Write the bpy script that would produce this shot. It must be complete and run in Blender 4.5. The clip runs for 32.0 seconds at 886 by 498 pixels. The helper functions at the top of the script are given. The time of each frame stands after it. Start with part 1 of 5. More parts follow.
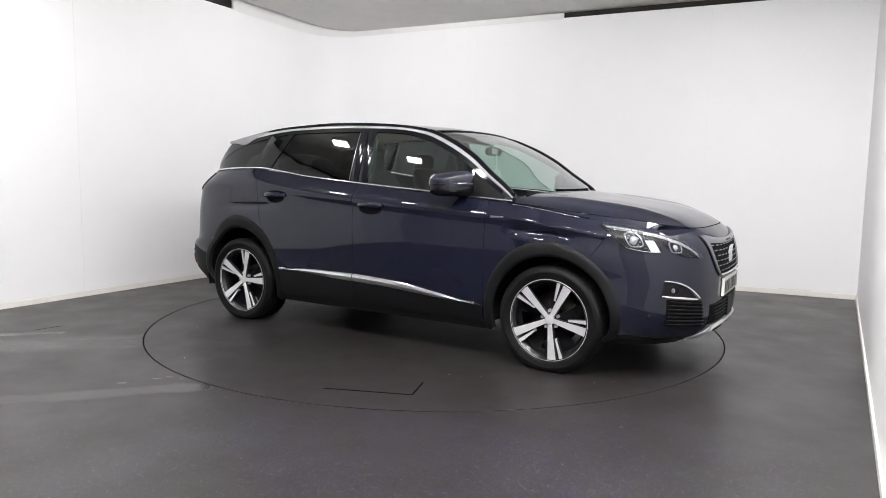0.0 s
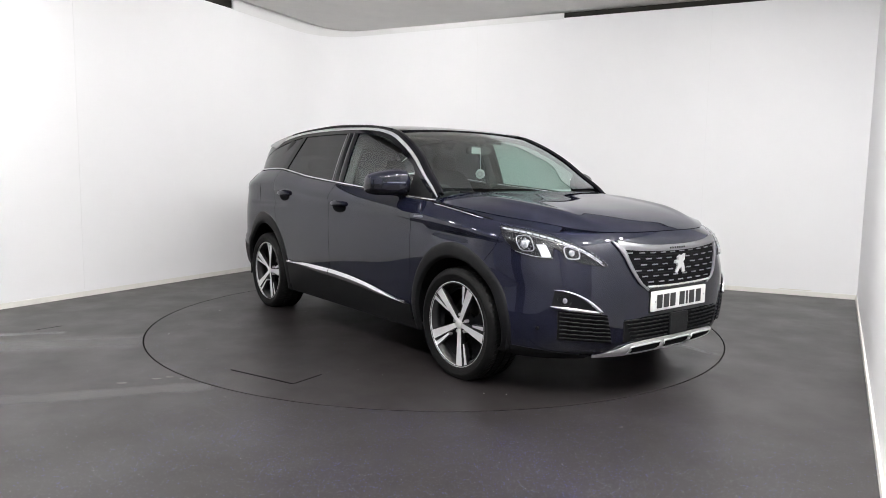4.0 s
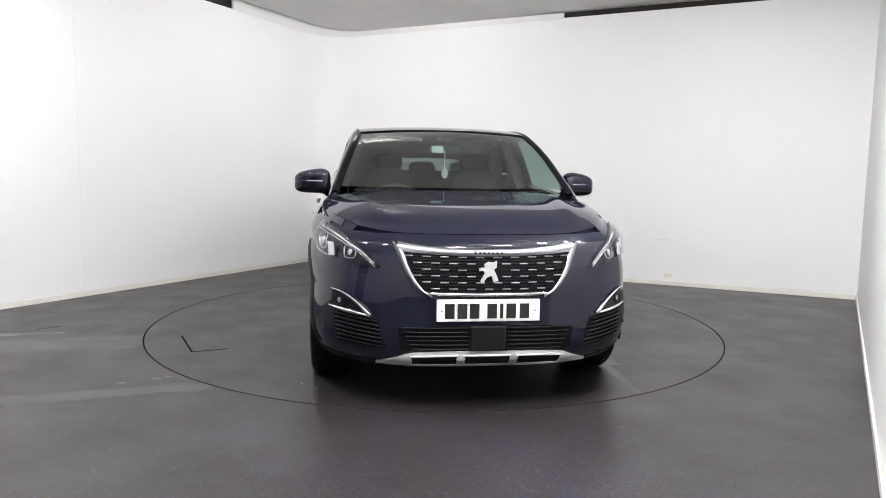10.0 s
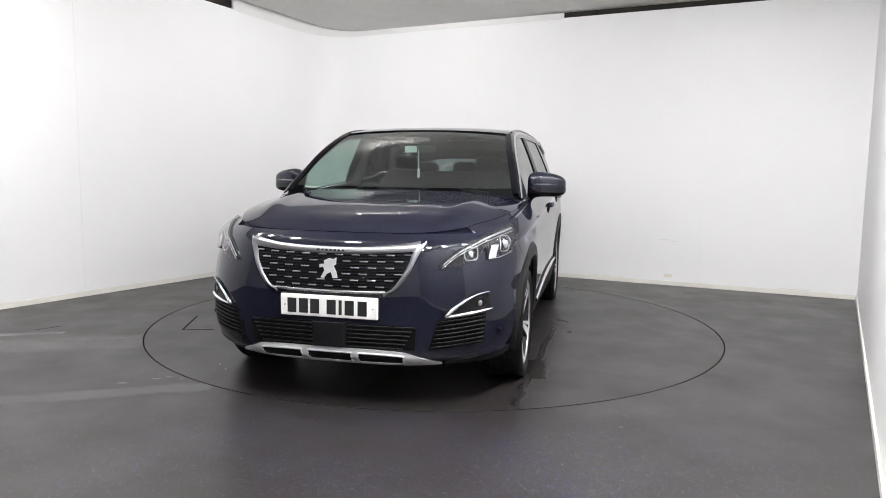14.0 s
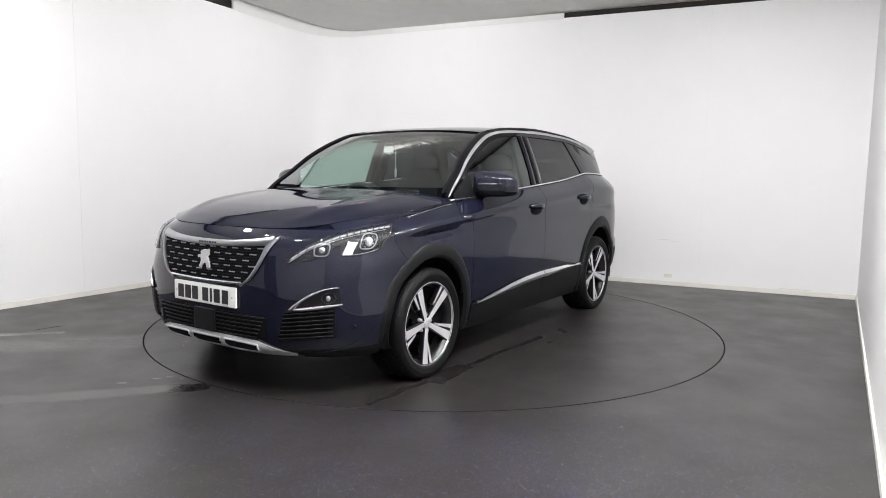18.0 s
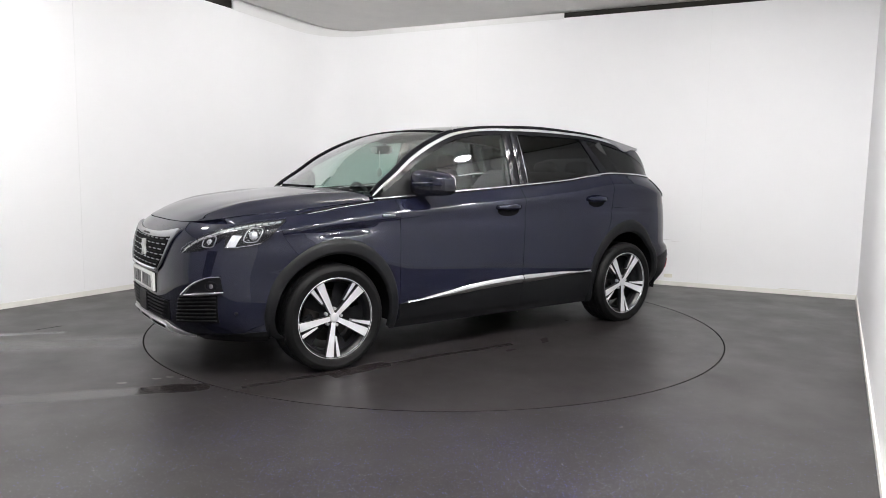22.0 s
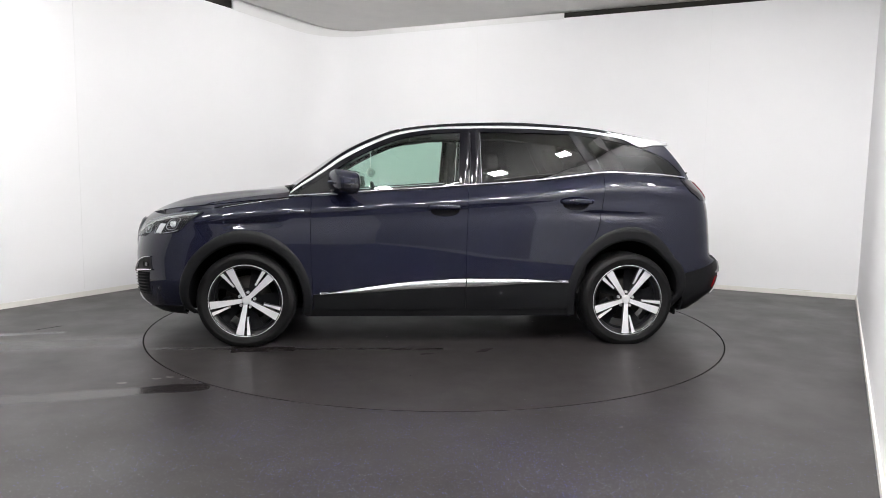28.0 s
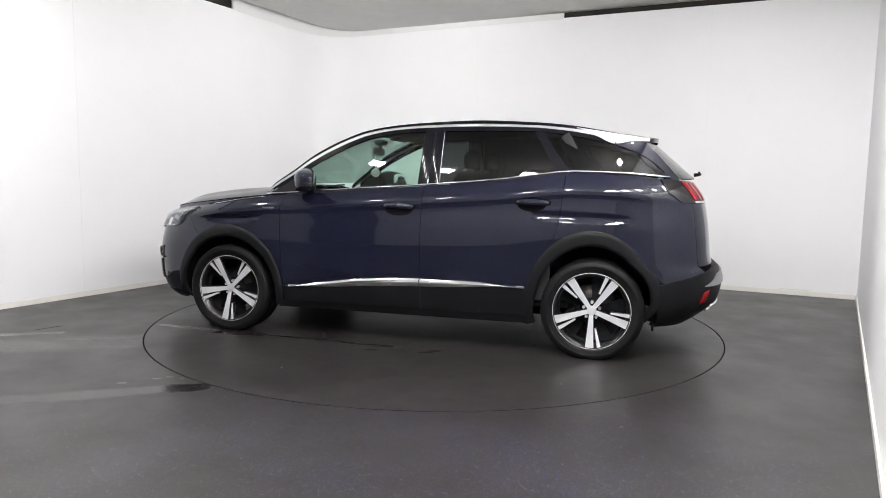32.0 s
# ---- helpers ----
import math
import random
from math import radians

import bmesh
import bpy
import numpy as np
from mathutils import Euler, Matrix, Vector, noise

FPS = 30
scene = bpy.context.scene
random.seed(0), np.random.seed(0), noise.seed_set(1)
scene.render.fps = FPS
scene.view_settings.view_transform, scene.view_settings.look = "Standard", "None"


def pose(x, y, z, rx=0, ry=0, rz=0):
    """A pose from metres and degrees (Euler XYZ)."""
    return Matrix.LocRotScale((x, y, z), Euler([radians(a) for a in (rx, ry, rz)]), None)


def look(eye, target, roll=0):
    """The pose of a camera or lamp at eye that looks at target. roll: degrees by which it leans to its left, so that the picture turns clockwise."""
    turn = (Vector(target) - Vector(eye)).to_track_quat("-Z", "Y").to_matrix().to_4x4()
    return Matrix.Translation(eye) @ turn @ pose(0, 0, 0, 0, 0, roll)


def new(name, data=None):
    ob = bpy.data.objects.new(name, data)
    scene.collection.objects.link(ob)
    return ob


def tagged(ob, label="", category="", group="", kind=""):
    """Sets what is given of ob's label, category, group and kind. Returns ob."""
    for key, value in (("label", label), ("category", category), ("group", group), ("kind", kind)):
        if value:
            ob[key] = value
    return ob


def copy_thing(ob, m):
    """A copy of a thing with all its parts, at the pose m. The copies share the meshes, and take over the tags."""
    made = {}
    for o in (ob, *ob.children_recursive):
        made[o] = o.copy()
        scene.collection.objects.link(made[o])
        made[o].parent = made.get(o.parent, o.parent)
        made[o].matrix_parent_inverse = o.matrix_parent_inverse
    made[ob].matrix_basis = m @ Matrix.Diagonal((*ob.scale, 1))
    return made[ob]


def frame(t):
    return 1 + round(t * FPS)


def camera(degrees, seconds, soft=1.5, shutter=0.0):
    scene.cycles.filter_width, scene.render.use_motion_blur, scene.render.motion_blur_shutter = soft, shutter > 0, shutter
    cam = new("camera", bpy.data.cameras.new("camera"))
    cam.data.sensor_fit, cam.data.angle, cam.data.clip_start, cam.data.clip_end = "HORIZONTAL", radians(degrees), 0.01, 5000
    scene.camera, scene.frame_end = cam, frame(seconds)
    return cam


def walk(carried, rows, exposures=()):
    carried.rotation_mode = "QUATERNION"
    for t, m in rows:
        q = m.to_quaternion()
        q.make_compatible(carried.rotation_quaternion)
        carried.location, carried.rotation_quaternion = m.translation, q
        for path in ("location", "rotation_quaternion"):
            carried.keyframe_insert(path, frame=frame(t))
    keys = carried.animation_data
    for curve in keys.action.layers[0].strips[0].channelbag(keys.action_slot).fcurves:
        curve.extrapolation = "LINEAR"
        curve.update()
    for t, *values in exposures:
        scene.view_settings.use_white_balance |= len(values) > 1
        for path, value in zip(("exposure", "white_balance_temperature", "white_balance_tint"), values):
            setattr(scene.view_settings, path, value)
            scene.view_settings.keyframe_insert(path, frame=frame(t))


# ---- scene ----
# ---- camera: fixed on a stand beside the end of one wall ----
cam = camera(66.42, 32.0, soft=0.9)
EYE = (0.0, -5.548, 1.186)
AIM = look(EYE, (EYE[0] + 0.009578, EYE[1] + 0.994187, EYE[2] - 0.10724), 0.8786)
walk(cam, [(0, AIM), (32.0, AIM)], exposures=[(0, 0.04), (32.0, 0.04)])

# turntable: heading of the car in degrees at time t
HEAD0, SPIN = -32.034, -5.1057
CAR_X, CAR_Y = 0.0376, -0.0089        # middle of the wheelbase from the table's axis
TABLE_R = 2.229

# ---- world: a closed studio room, lit by its ceiling panels and added fill lamps ----
world = bpy.data.worlds.new("world")
scene.world = world
world.use_nodes = True
world.node_tree.nodes["Background"].inputs[0].default_value = (0.5, 0.5, 0.5, 1)
world.node_tree.nodes["Background"].inputs[1].default_value = 0.0
PANEL_GLOW = 450.0


# ---- materials ----
def mat(name, color, rough=0.5, metal=0.0, coat=0.0, bump=0.0, bscale=80.0, var=0.0, vscale=4.0, rvar=0.0, spec=0.5, emit=None, power=0.0, coat_rough=0.02, coat_ior=1.5):
    """A principled surface with grain at two scales."""
    m = bpy.data.materials.new(name)
    m.use_nodes = True
    n, l = m.node_tree.nodes, m.node_tree.links
    b = n["Principled BSDF"]
    b.inputs["Base Color"].default_value = (*color, 1)
    b.inputs["Roughness"].default_value = rough
    b.inputs["Metallic"].default_value = metal
    b.inputs["Coat Weight"].default_value = coat
    b.inputs["Coat Roughness"].default_value = coat_rough
    b.inputs["Coat IOR"].default_value = coat_ior
    b.inputs["Specular IOR Level"].default_value = spec
    if emit:
        b.inputs["Emission Color"].default_value = (*emit, 1)
        b.inputs["Emission Strength"].default_value = power
    if var or bump or rvar:
        tc = n.new("ShaderNodeTexCoord")
    if var or rvar:
        big = n.new("ShaderNodeTexNoise")
        big.inputs["Scale"].default_value = vscale
        big.inputs["Detail"].default_value = 6
        big.inputs["Roughness"].default_value = 0.65
        l.new(tc.outputs["Object"], big.inputs["Vector"])
    if var:
        mr = n.new("ShaderNodeMapRange")
        mr.inputs[3].default_value, mr.inputs[4].default_value = 1 - var, 1 + var
        l.new(big.outputs["Fac"], mr.inputs[0])
        mx = n.new("ShaderNodeMix")
        mx.data_type, mx.blend_type = "RGBA", "MULTIPLY"
        mx.inputs[0].default_value = 1
        mx.inputs[6].default_value = (*color, 1)
        l.new(mr.outputs[0], mx.inputs[7])
        l.new(mx.outputs[2], b.inputs["Base Color"])
    if rvar:
        rr = n.new("ShaderNodeMapRange")
        rr.inputs[3].default_value, rr.inputs[4].default_value = max(rough - rvar, 0.02), rough + rvar
        l.new(big.outputs["Fac"], rr.inputs[0])
        l.new(rr.outputs[0], b.inputs["Roughness"])
    if bump:
        fine = n.new("ShaderNodeTexNoise")
        fine.inputs["Scale"].default_value = bscale
        fine.inputs["Detail"].default_value = 4
        l.new(tc.outputs["Object"], fine.inputs["Vector"])
        bp = n.new("ShaderNodeBump")
        bp.inputs["Strength"].default_value = bump
        bp.inputs["Distance"].default_value = 0.004
        l.new(fine.outputs["Fac"], bp.inputs["Height"])
        l.new(bp.outputs["Normal"], b.inputs["Normal"])
    return m


def glass(name, tint, base=0.08):
    """Clear sheet: see-through with a tint, and a mirror that grows towards grazing."""
    m = bpy.data.materials.new(name)
    m.use_nodes = True
    n, l = m.node_tree.nodes, m.node_tree.links
    n.remove(n["Principled BSDF"])
    tr, gl, mx, lw = n.new("ShaderNodeBsdfTransparent"), n.new("ShaderNodeBsdfGlossy"), n.new("ShaderNodeMixShader"), n.new("ShaderNodeLayerWeight")
    tr.inputs[0].default_value = (*tint, 1)
    gl.inputs["Roughness"].default_value = 0.01
    lw.inputs["Blend"].default_value = 0.5
    pw, ma = n.new("ShaderNodeMath"), n.new("ShaderNodeMath")
    pw.operation, ma.operation = "POWER", "MULTIPLY_ADD"
    pw.inputs[1].default_value = 4.0
    ma.inputs[1].default_value, ma.inputs[2].default_value = 0.9, base
    l.new(lw.outputs["Facing"], pw.inputs[0])
    l.new(pw.outputs[0], ma.inputs[0])
    l.new(ma.outputs[0], mx.inputs[0])
    l.new(tr.outputs[0], mx.inputs[1])
    l.new(gl.outputs[0], mx.inputs[2])
    l.new(mx.outputs[0], n["Material Output"].inputs[0])
    return m


def floor_material(name, streaks, worn):
    """Dark speckled safety vinyl: pale and blue flecks where it is least worn, scuffs, dull and shiny patches; streaks: long wet or wiped, shinier bands."""
    m = mat(name, (0.058, 0.054, 0.054), 0.4)
    n, l = m.node_tree.nodes, m.node_tree.links
    b = n["Principled BSDF"]
    tc = n.new("ShaderNodeTexCoord")

    def noise_of(scale, detail=5, rough=0.6):
        t = n.new("ShaderNodeTexNoise")
        t.inputs["Scale"].default_value, t.inputs["Detail"].default_value, t.inputs["Roughness"].default_value = scale, detail, rough
        l.new(tc.outputs["Object"], t.inputs["Vector"])
        return t.outputs["Fac"]

    def ranged(v, a, c, lo, hi):
        r = n.new("ShaderNodeMapRange")
        for k, x in zip((1, 2, 3, 4), (a, c, lo, hi)):
            r.inputs[k].default_value = x
        l.new(v, r.inputs[0])
        return r.outputs[0]

    def calc(op, x, y):
        k = n.new("ShaderNodeMath")
        k.operation = op
        for i, v in enumerate((x, y)):
            if isinstance(v, (int, float)):
                k.inputs[i].default_value = v
            else:
                l.new(v, k.inputs[i])
        return k.outputs[0]

    def mixed(fac, x, y, how="MIX"):
        k = n.new("ShaderNodeMix")
        k.data_type, k.blend_type = "RGBA", how
        for i, v in ((0, fac), (6, x), (7, y)):
            if isinstance(v, (tuple, float, int)):
                k.inputs[i].default_value = v
            else:
                l.new(v, k.inputs[i])
        return k.outputs[2]

    tone = mixed(ranged(noise_of(1.3), 0.3, 0.7, 0, 1), (0.0115, 0.0097, 0.0101, 1), (0.0172, 0.0147, 0.0150, 1))
    tone = mixed(ranged(noise_of(28.0), 0.35, 0.7, 0, 0.5), tone, (0.022, 0.0190, 0.0192, 1))
    pos = n.new("ShaderNodeSeparateXYZ")
    l.new(tc.outputs["Object"], pos.inputs[0])
    fresh = calc("MULTIPLY", ranged(calc("ADD", pos.outputs[1], ranged(noise_of(1.5), 0, 1, -0.5, 0.5)), -1.95, -2.6, worn, 1.0), ranged(noise_of(1.4), 0.38, 0.62, 0.25, 1.15))
    fresh = calc("MULTIPLY", fresh, ranged(calc("ADD", calc("ABSOLUTE", calc("SUBTRACT", pos.outputs[0], 0.05), 0), ranged(noise_of(1.1), 0, 1, -0.5, 0.5)), 0.85, 1.75, 1.0, 0.16))
    for scale, cut, part_of, colour in ((100.0, 0.30, 0.85, (0.070, 0.068, 0.076, 1)), (84.0, 0.23, 0.48, (0.075, 0.075, 0.30, 1)), (88.0, 0.19, 0.22, (0.42, 0.42, 0.46, 1)), (88.0, 0.22, 0.12, (0.006, 0.0055, 0.0055, 1))):
        v = n.new("ShaderNodeTexVoronoi")
        v.inputs["Scale"].default_value = scale
        l.new(tc.outputs["Object"], v.inputs["Vector"])
        sep = n.new("ShaderNodeSeparateColor")
        l.new(v.outputs["Color"], sep.inputs[0])
        fleck = calc("MULTIPLY", calc("LESS_THAN", v.outputs["Distance"], cut), calc("LESS_THAN", sep.outputs[0], calc("MULTIPLY", fresh, part_of)))
        tone = mixed(fleck, tone, colour)
    rough = ranged(noise_of(2.2), 0.3, 0.7, 0.32, 0.45)
    if streaks:
        geo = n.new("ShaderNodeSeparateXYZ")
        l.new(tc.outputs["Object"], geo.inputs[0])
        for x0, y0, ang, half_l, half_w, r in streaks:
            ca, sa = math.cos(radians(ang)), math.sin(radians(ang))
            dx, dy = calc("SUBTRACT", geo.outputs[0], x0), calc("SUBTRACT", geo.outputs[1], y0)
            along = calc("ADD", calc("MULTIPLY", dx, ca), calc("MULTIPLY", dy, sa))
            off = calc("SUBTRACT", calc("MULTIPLY", dy, ca), calc("MULTIPLY", dx, sa))
            off = calc("ADD", off, ranged(noise_of(5.0), 0, 1, -min(0.05, half_w), min(0.05, half_w)))
            w = calc("MULTIPLY", ranged(calc("ABSOLUTE", off, 0), half_w * 0.45, half_w, 1, 0), ranged(calc("ABSOLUTE", along, 0), half_l * 0.9, half_l, 1, 0))
            k = n.new("ShaderNodeMix")
            k.data_type = "FLOAT"
            l.new(w, k.inputs[0])
            l.new(rough, k.inputs[2])
            k.inputs[3].default_value = r
            rough = k.outputs[0]
    l.new(tone, b.inputs["Base Color"])
    l.new(rough, b.inputs["Roughness"])
    bp = n.new("ShaderNodeBump")
    bp.inputs["Strength"].default_value, bp.inputs["Distance"].default_value = 0.12, 0.002
    l.new(noise_of(160.0, 3), bp.inputs["Height"])
    l.new(bp.outputs["Normal"], b.inputs["Normal"])
    return m


M_PAINT = mat("navy_paint", (0.0064, 0.0072, 0.0158), 0.5, 0.0, 1.0, var=0.12, vscale=900, spec=0.0, coat_rough=0.035, coat_ior=1.46)
M_GLOSSBLACK = mat("gloss_black", (0.004, 0.004, 0.006), 0.06, 0, 0.0, var=0.1, vscale=30, spec=0.28)
M_PLASTIC = mat("black_plastic", (0.0048, 0.0050, 0.0058), 0.5, bump=0.15, bscale=500, var=0.12, vscale=6, spec=0.17)
M_DARK = mat("dark_inner", (0.005, 0.005, 0.006), 0.8, var=0.2, vscale=5, spec=0.1)
M_CHROME = mat("chrome", (0.78, 0.78, 0.79), 0.08, 1.0, var=0.03, vscale=10)
M_SATIN = mat("satin_silver", (0.34, 0.34, 0.36), 0.28, 1.0, var=0.05, vscale=40)
M_FIN = mat("satin_grey_trim", (0.30, 0.30, 0.315), 0.38, 0.7, var=0.05, vscale=40)
M_ARCH = mat("satin_chrome_trim", (0.52, 0.52, 0.54), 0.34, 0.8, var=0.05, vscale=40)
M_SKID = mat("brushed_silver_plastic", (0.60, 0.60, 0.61), 0.32, 0.45, var=0.06, vscale=60)
M_ALLOY = mat("diamond_cut_alloy", (0.70, 0.70, 0.72), 0.32, 0.5, var=0.06, vscale=50)
M_RIMBLACK = mat("rim_black", (0.004, 0.004, 0.005), 0.35, 0.0, 0.1, var=0.1, vscale=20)
M_TYRE = mat("tyre_rubber", (0.0045, 0.0045, 0.0048), 0.52, bump=0.3, bscale=220, var=0.2, vscale=12, spec=0.14)
M_DISC = mat("brake_disc", (0.05, 0.047, 0.045), 0.5, 1.0, var=0.2, vscale=30)
M_RED = mat("red_lens", (0.19, 0.004, 0.006), 0.18, 0, 0.0, var=0.05, vscale=30, spec=0.25)
M_SMOKE = mat("smoked_lens", (0.008, 0.007, 0.008), 0.06, 0, 0.15, var=0.05, vscale=20, spec=0.35)
M_LAMPBASE = mat("lamp_base", (0.006, 0.006, 0.008), 0.4, 0.0, var=0.1, vscale=20, spec=0.2)
M_SLAT = mat("slat_black", (0.0035, 0.0035, 0.0042), 0.5, var=0.1, vscale=20, spec=0.22)
M_LENS = mat("lamp_lens", (0.72, 0.74, 0.77), 0.18, 0.7, 0.5, var=0.1, vscale=60)
M_DRL = mat("white_light_guide", (0.45, 0.46, 0.48), 0.12, 0.1, 1.0, var=0.1, vscale=90)
M_PLATE = mat("plate_white", (0.80, 0.80, 0.78), 0.25, 0, 0.3, var=0.02, vscale=10)
M_INK = mat("plate_ink", (0.010, 0.010, 0.011), 0.35, var=0.1, vscale=10)
M_CABIN = mat("cabin_plastic", (0.014, 0.014, 0.015), 0.6, bump=0.2, bscale=300, var=0.1, vscale=8)
M_CLOTH = mat("seat_cloth", (0.014, 0.014, 0.016), 0.9, bump=0.4, bscale=400, var=0.2, vscale=15)
M_HEADLINER = mat("headliner", (0.055, 0.055, 0.057), 0.9, bump=0.2, bscale=400, var=0.05, vscale=5)
M_PAPER = mat("white_card", (0.8, 0.8, 0.78), 0.6, var=0.03, vscale=20)
G_SCREEN = glass("windscreen_glass", (0.58, 0.74, 0.70), 0.22)
G_FRONT = glass("side_glass", (0.66, 0.83, 0.75), 0.075)
G_PRIVACY = glass("privacy_glass", (0.050, 0.051, 0.055), 0.035)
G_REAR = glass("rear_screen_glass", (0.34, 0.36, 0.36))
G_LAMP = glass("lamp_cover", (0.94, 0.95, 0.96), 0.035)
G_MIRROR = mat("mirror_face", (0.85, 0.86, 0.87), 0.02, 1.0)

M_WALL = mat("white_wall_paint", (0.88, 0.88, 0.895), 0.55, bump=0.05, bscale=60, var=0.025, vscale=1.2, rvar=0.1)
# pale grey of the unseen long wall end, tuned to the doors' reflections
M_LEFT = mat("unseen_wall_pale_grey", (0.76, 0.76, 0.77), 0.6, bump=0.05, bscale=60, var=0.06, vscale=1.2)
M_REAR = mat("mid_grey_wall_paint", (0.42, 0.42, 0.435), 0.7, bump=0.05, bscale=60, var=0.1, vscale=1.2)
# grey of the unseen side wall end, chosen for what the car mirrors
M_GREY = mat("unseen_wall_grey", (0.36, 0.36, 0.37), 0.7, bump=0.05, bscale=60, var=0.06, vscale=1.2)
M_FASCIA = mat("white_fascia_board", (0.78, 0.78, 0.78), 0.5, var=0.03, vscale=2)
M_SKIRT = mat("cream_skirting", (0.80, 0.785, 0.745), 0.45, bump=0.08, bscale=30, var=0.08, vscale=3)
M_CEIL = mat("grey_ceiling_plaster", (0.70, 0.69, 0.67), 0.85, bump=0.9, bscale=14, var=0.10, vscale=3.5)
M_GAP = mat("dark_void", (0.02, 0.018, 0.016), 0.9, var=0.3, vscale=3)
M_DIFF = mat("panel_diffuser", (0.9, 0.9, 0.9), 0.5, emit=(1.0, 0.985, 0.97), power=PANEL_GLOW)
# dimmer glow, also used in the added corner fill lamp
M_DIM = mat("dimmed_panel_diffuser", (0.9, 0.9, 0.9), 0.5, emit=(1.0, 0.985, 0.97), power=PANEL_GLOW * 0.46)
M_FRAME = mat("panel_frame", (0.75, 0.75, 0.75), 0.4, var=0.03, vscale=5)
M_SEAM = mat("floor_seam", (0.0025, 0.0024, 0.0024), 0.9, var=0.2, vscale=20, spec=0.05)
M_STAIN = mat("oil_stain", (0.006, 0.0045, 0.0042), 0.45, var=0.4, vscale=20, spec=0.3)
M_EDGE = mat("dusty_table_edge", (0.016, 0.0138, 0.0140), 0.9, var=0.4, vscale=6, spec=0.1)
M_PATCH = mat("cream_filler", (0.76, 0.73, 0.66), 0.6, var=0.15, vscale=12)
M_SCUFF = mat("grey_scuff", (0.62, 0.61, 0.60), 0.6, var=0.15, vscale=20)
M_SMEAR = mat("dried_smear", (0.20, 0.19, 0.185), 0.45, var=0.3, vscale=9)
M_JOINT = mat("wall_joint", (0.84, 0.84, 0.85), 0.55, var=0.03, vscale=2)
M_FLOOR = floor_material("speckled_vinyl", ((-1.82, -2.03, 17.0, 0.62, 0.095, 0.11), (-2.62, -1.00, 14, 0.62, 0.24, 0.27), (-3.05, -0.72, 12, 0.35, 0.05, 0.22), (-0.70, -2.63, -43, 0.63, 0.009, 0.36)), 0.10)
M_TABLE = floor_material("table_vinyl", ((1.0, 0.94, -2.5, 1.05, 0.040, 0.24), (1.25, 0.95, 4, 0.22, 0.085, 0.15)), 0.04)


# ---- geometry helpers ----
def part(name, bm, material, parent=None, label="", smooth=True):
    """Links a bmesh as one mesh object under a thing or a part."""
    me = bpy.data.meshes.new(name)
    for f in bm.faces:
        f.smooth = smooth
    bm.to_mesh(me)
    bm.free()
    me.materials.append(material)
    ob = new(name, me)
    if parent is not None:
        ob.parent = parent
    if label:
        tagged(ob, label)
    return ob


def shared(name, me, parent, m=None):
    ob = new(name, me)
    ob.parent = parent
    if m is not None:
        ob.matrix_basis = m
    return ob


def joined(*bms):
    out = bmesh.new()
    for b in bms:
        me = bpy.data.meshes.new("tmp")
        b.to_mesh(me)
        b.free()
        out.from_mesh(me)
        bpy.data.meshes.remove(me)
    return out


def box(x0, x1, y0, y1, z0, z1, bevel=0.0, seg=2):
    bm = bmesh.new()
    bmesh.ops.create_cube(bm, size=1, matrix=Matrix.Translation(((x0 + x1) / 2, (y0 + y1) / 2, (z0 + z1) / 2)) @ Matrix.Diagonal((abs(x1 - x0), abs(y1 - y0), abs(z1 - z0), 1)))
    if bevel:
        bmesh.ops.bevel(bm, geom=bm.edges[:], offset=bevel, segments=seg, affect="EDGES", profile=0.5)
    return bm


def moved(bm, m):
    bmesh.ops.transform(bm, matrix=m, verts=bm.verts)
    return bm


def table(*pairs):
    """A smooth curve through (x, value) pairs, linear past the ends."""
    xs = np.array([p[0] for p in pairs], float)
    vs = np.array([p[1] for p in pairs], float)
    order = np.argsort(xs)
    xs, vs = xs[order], vs[order]
    d = np.diff(vs) / np.diff(xs)
    s = np.empty(len(xs))
    s[0], s[-1] = d[0], d[-1]
    for i in range(1, len(xs) - 1):
        s[i] = 0 if d[i - 1] * d[i] <= 0 else 2 * d[i - 1] * d[i] / (d[i - 1] + d[i])

    def f(x):
        if x <= xs[0]:
            return float(vs[0] + s[0] * (x - xs[0]) * 0.5)
        if x >= xs[-1]:
            return float(vs[-1] + s[-1] * (x - xs[-1]) * 0.5)
        i = int(np.searchsorted(xs, x)) - 1
        h = xs[i + 1] - xs[i]
        t = (x - xs[i]) / h
        return float((2 * t**3 - 3 * t * t + 1) * vs[i] + (t**3 - 2 * t * t + t) * h * s[i] + (3 * t * t - 2 * t**3) * vs[i + 1] + (t**3 - t * t) * h * s[i + 1])
    return f


def smooth01(x, a, b):
    t = min(max((x - a) / (b - a), 0), 1)
    return t * t * (3 - 2 * t)


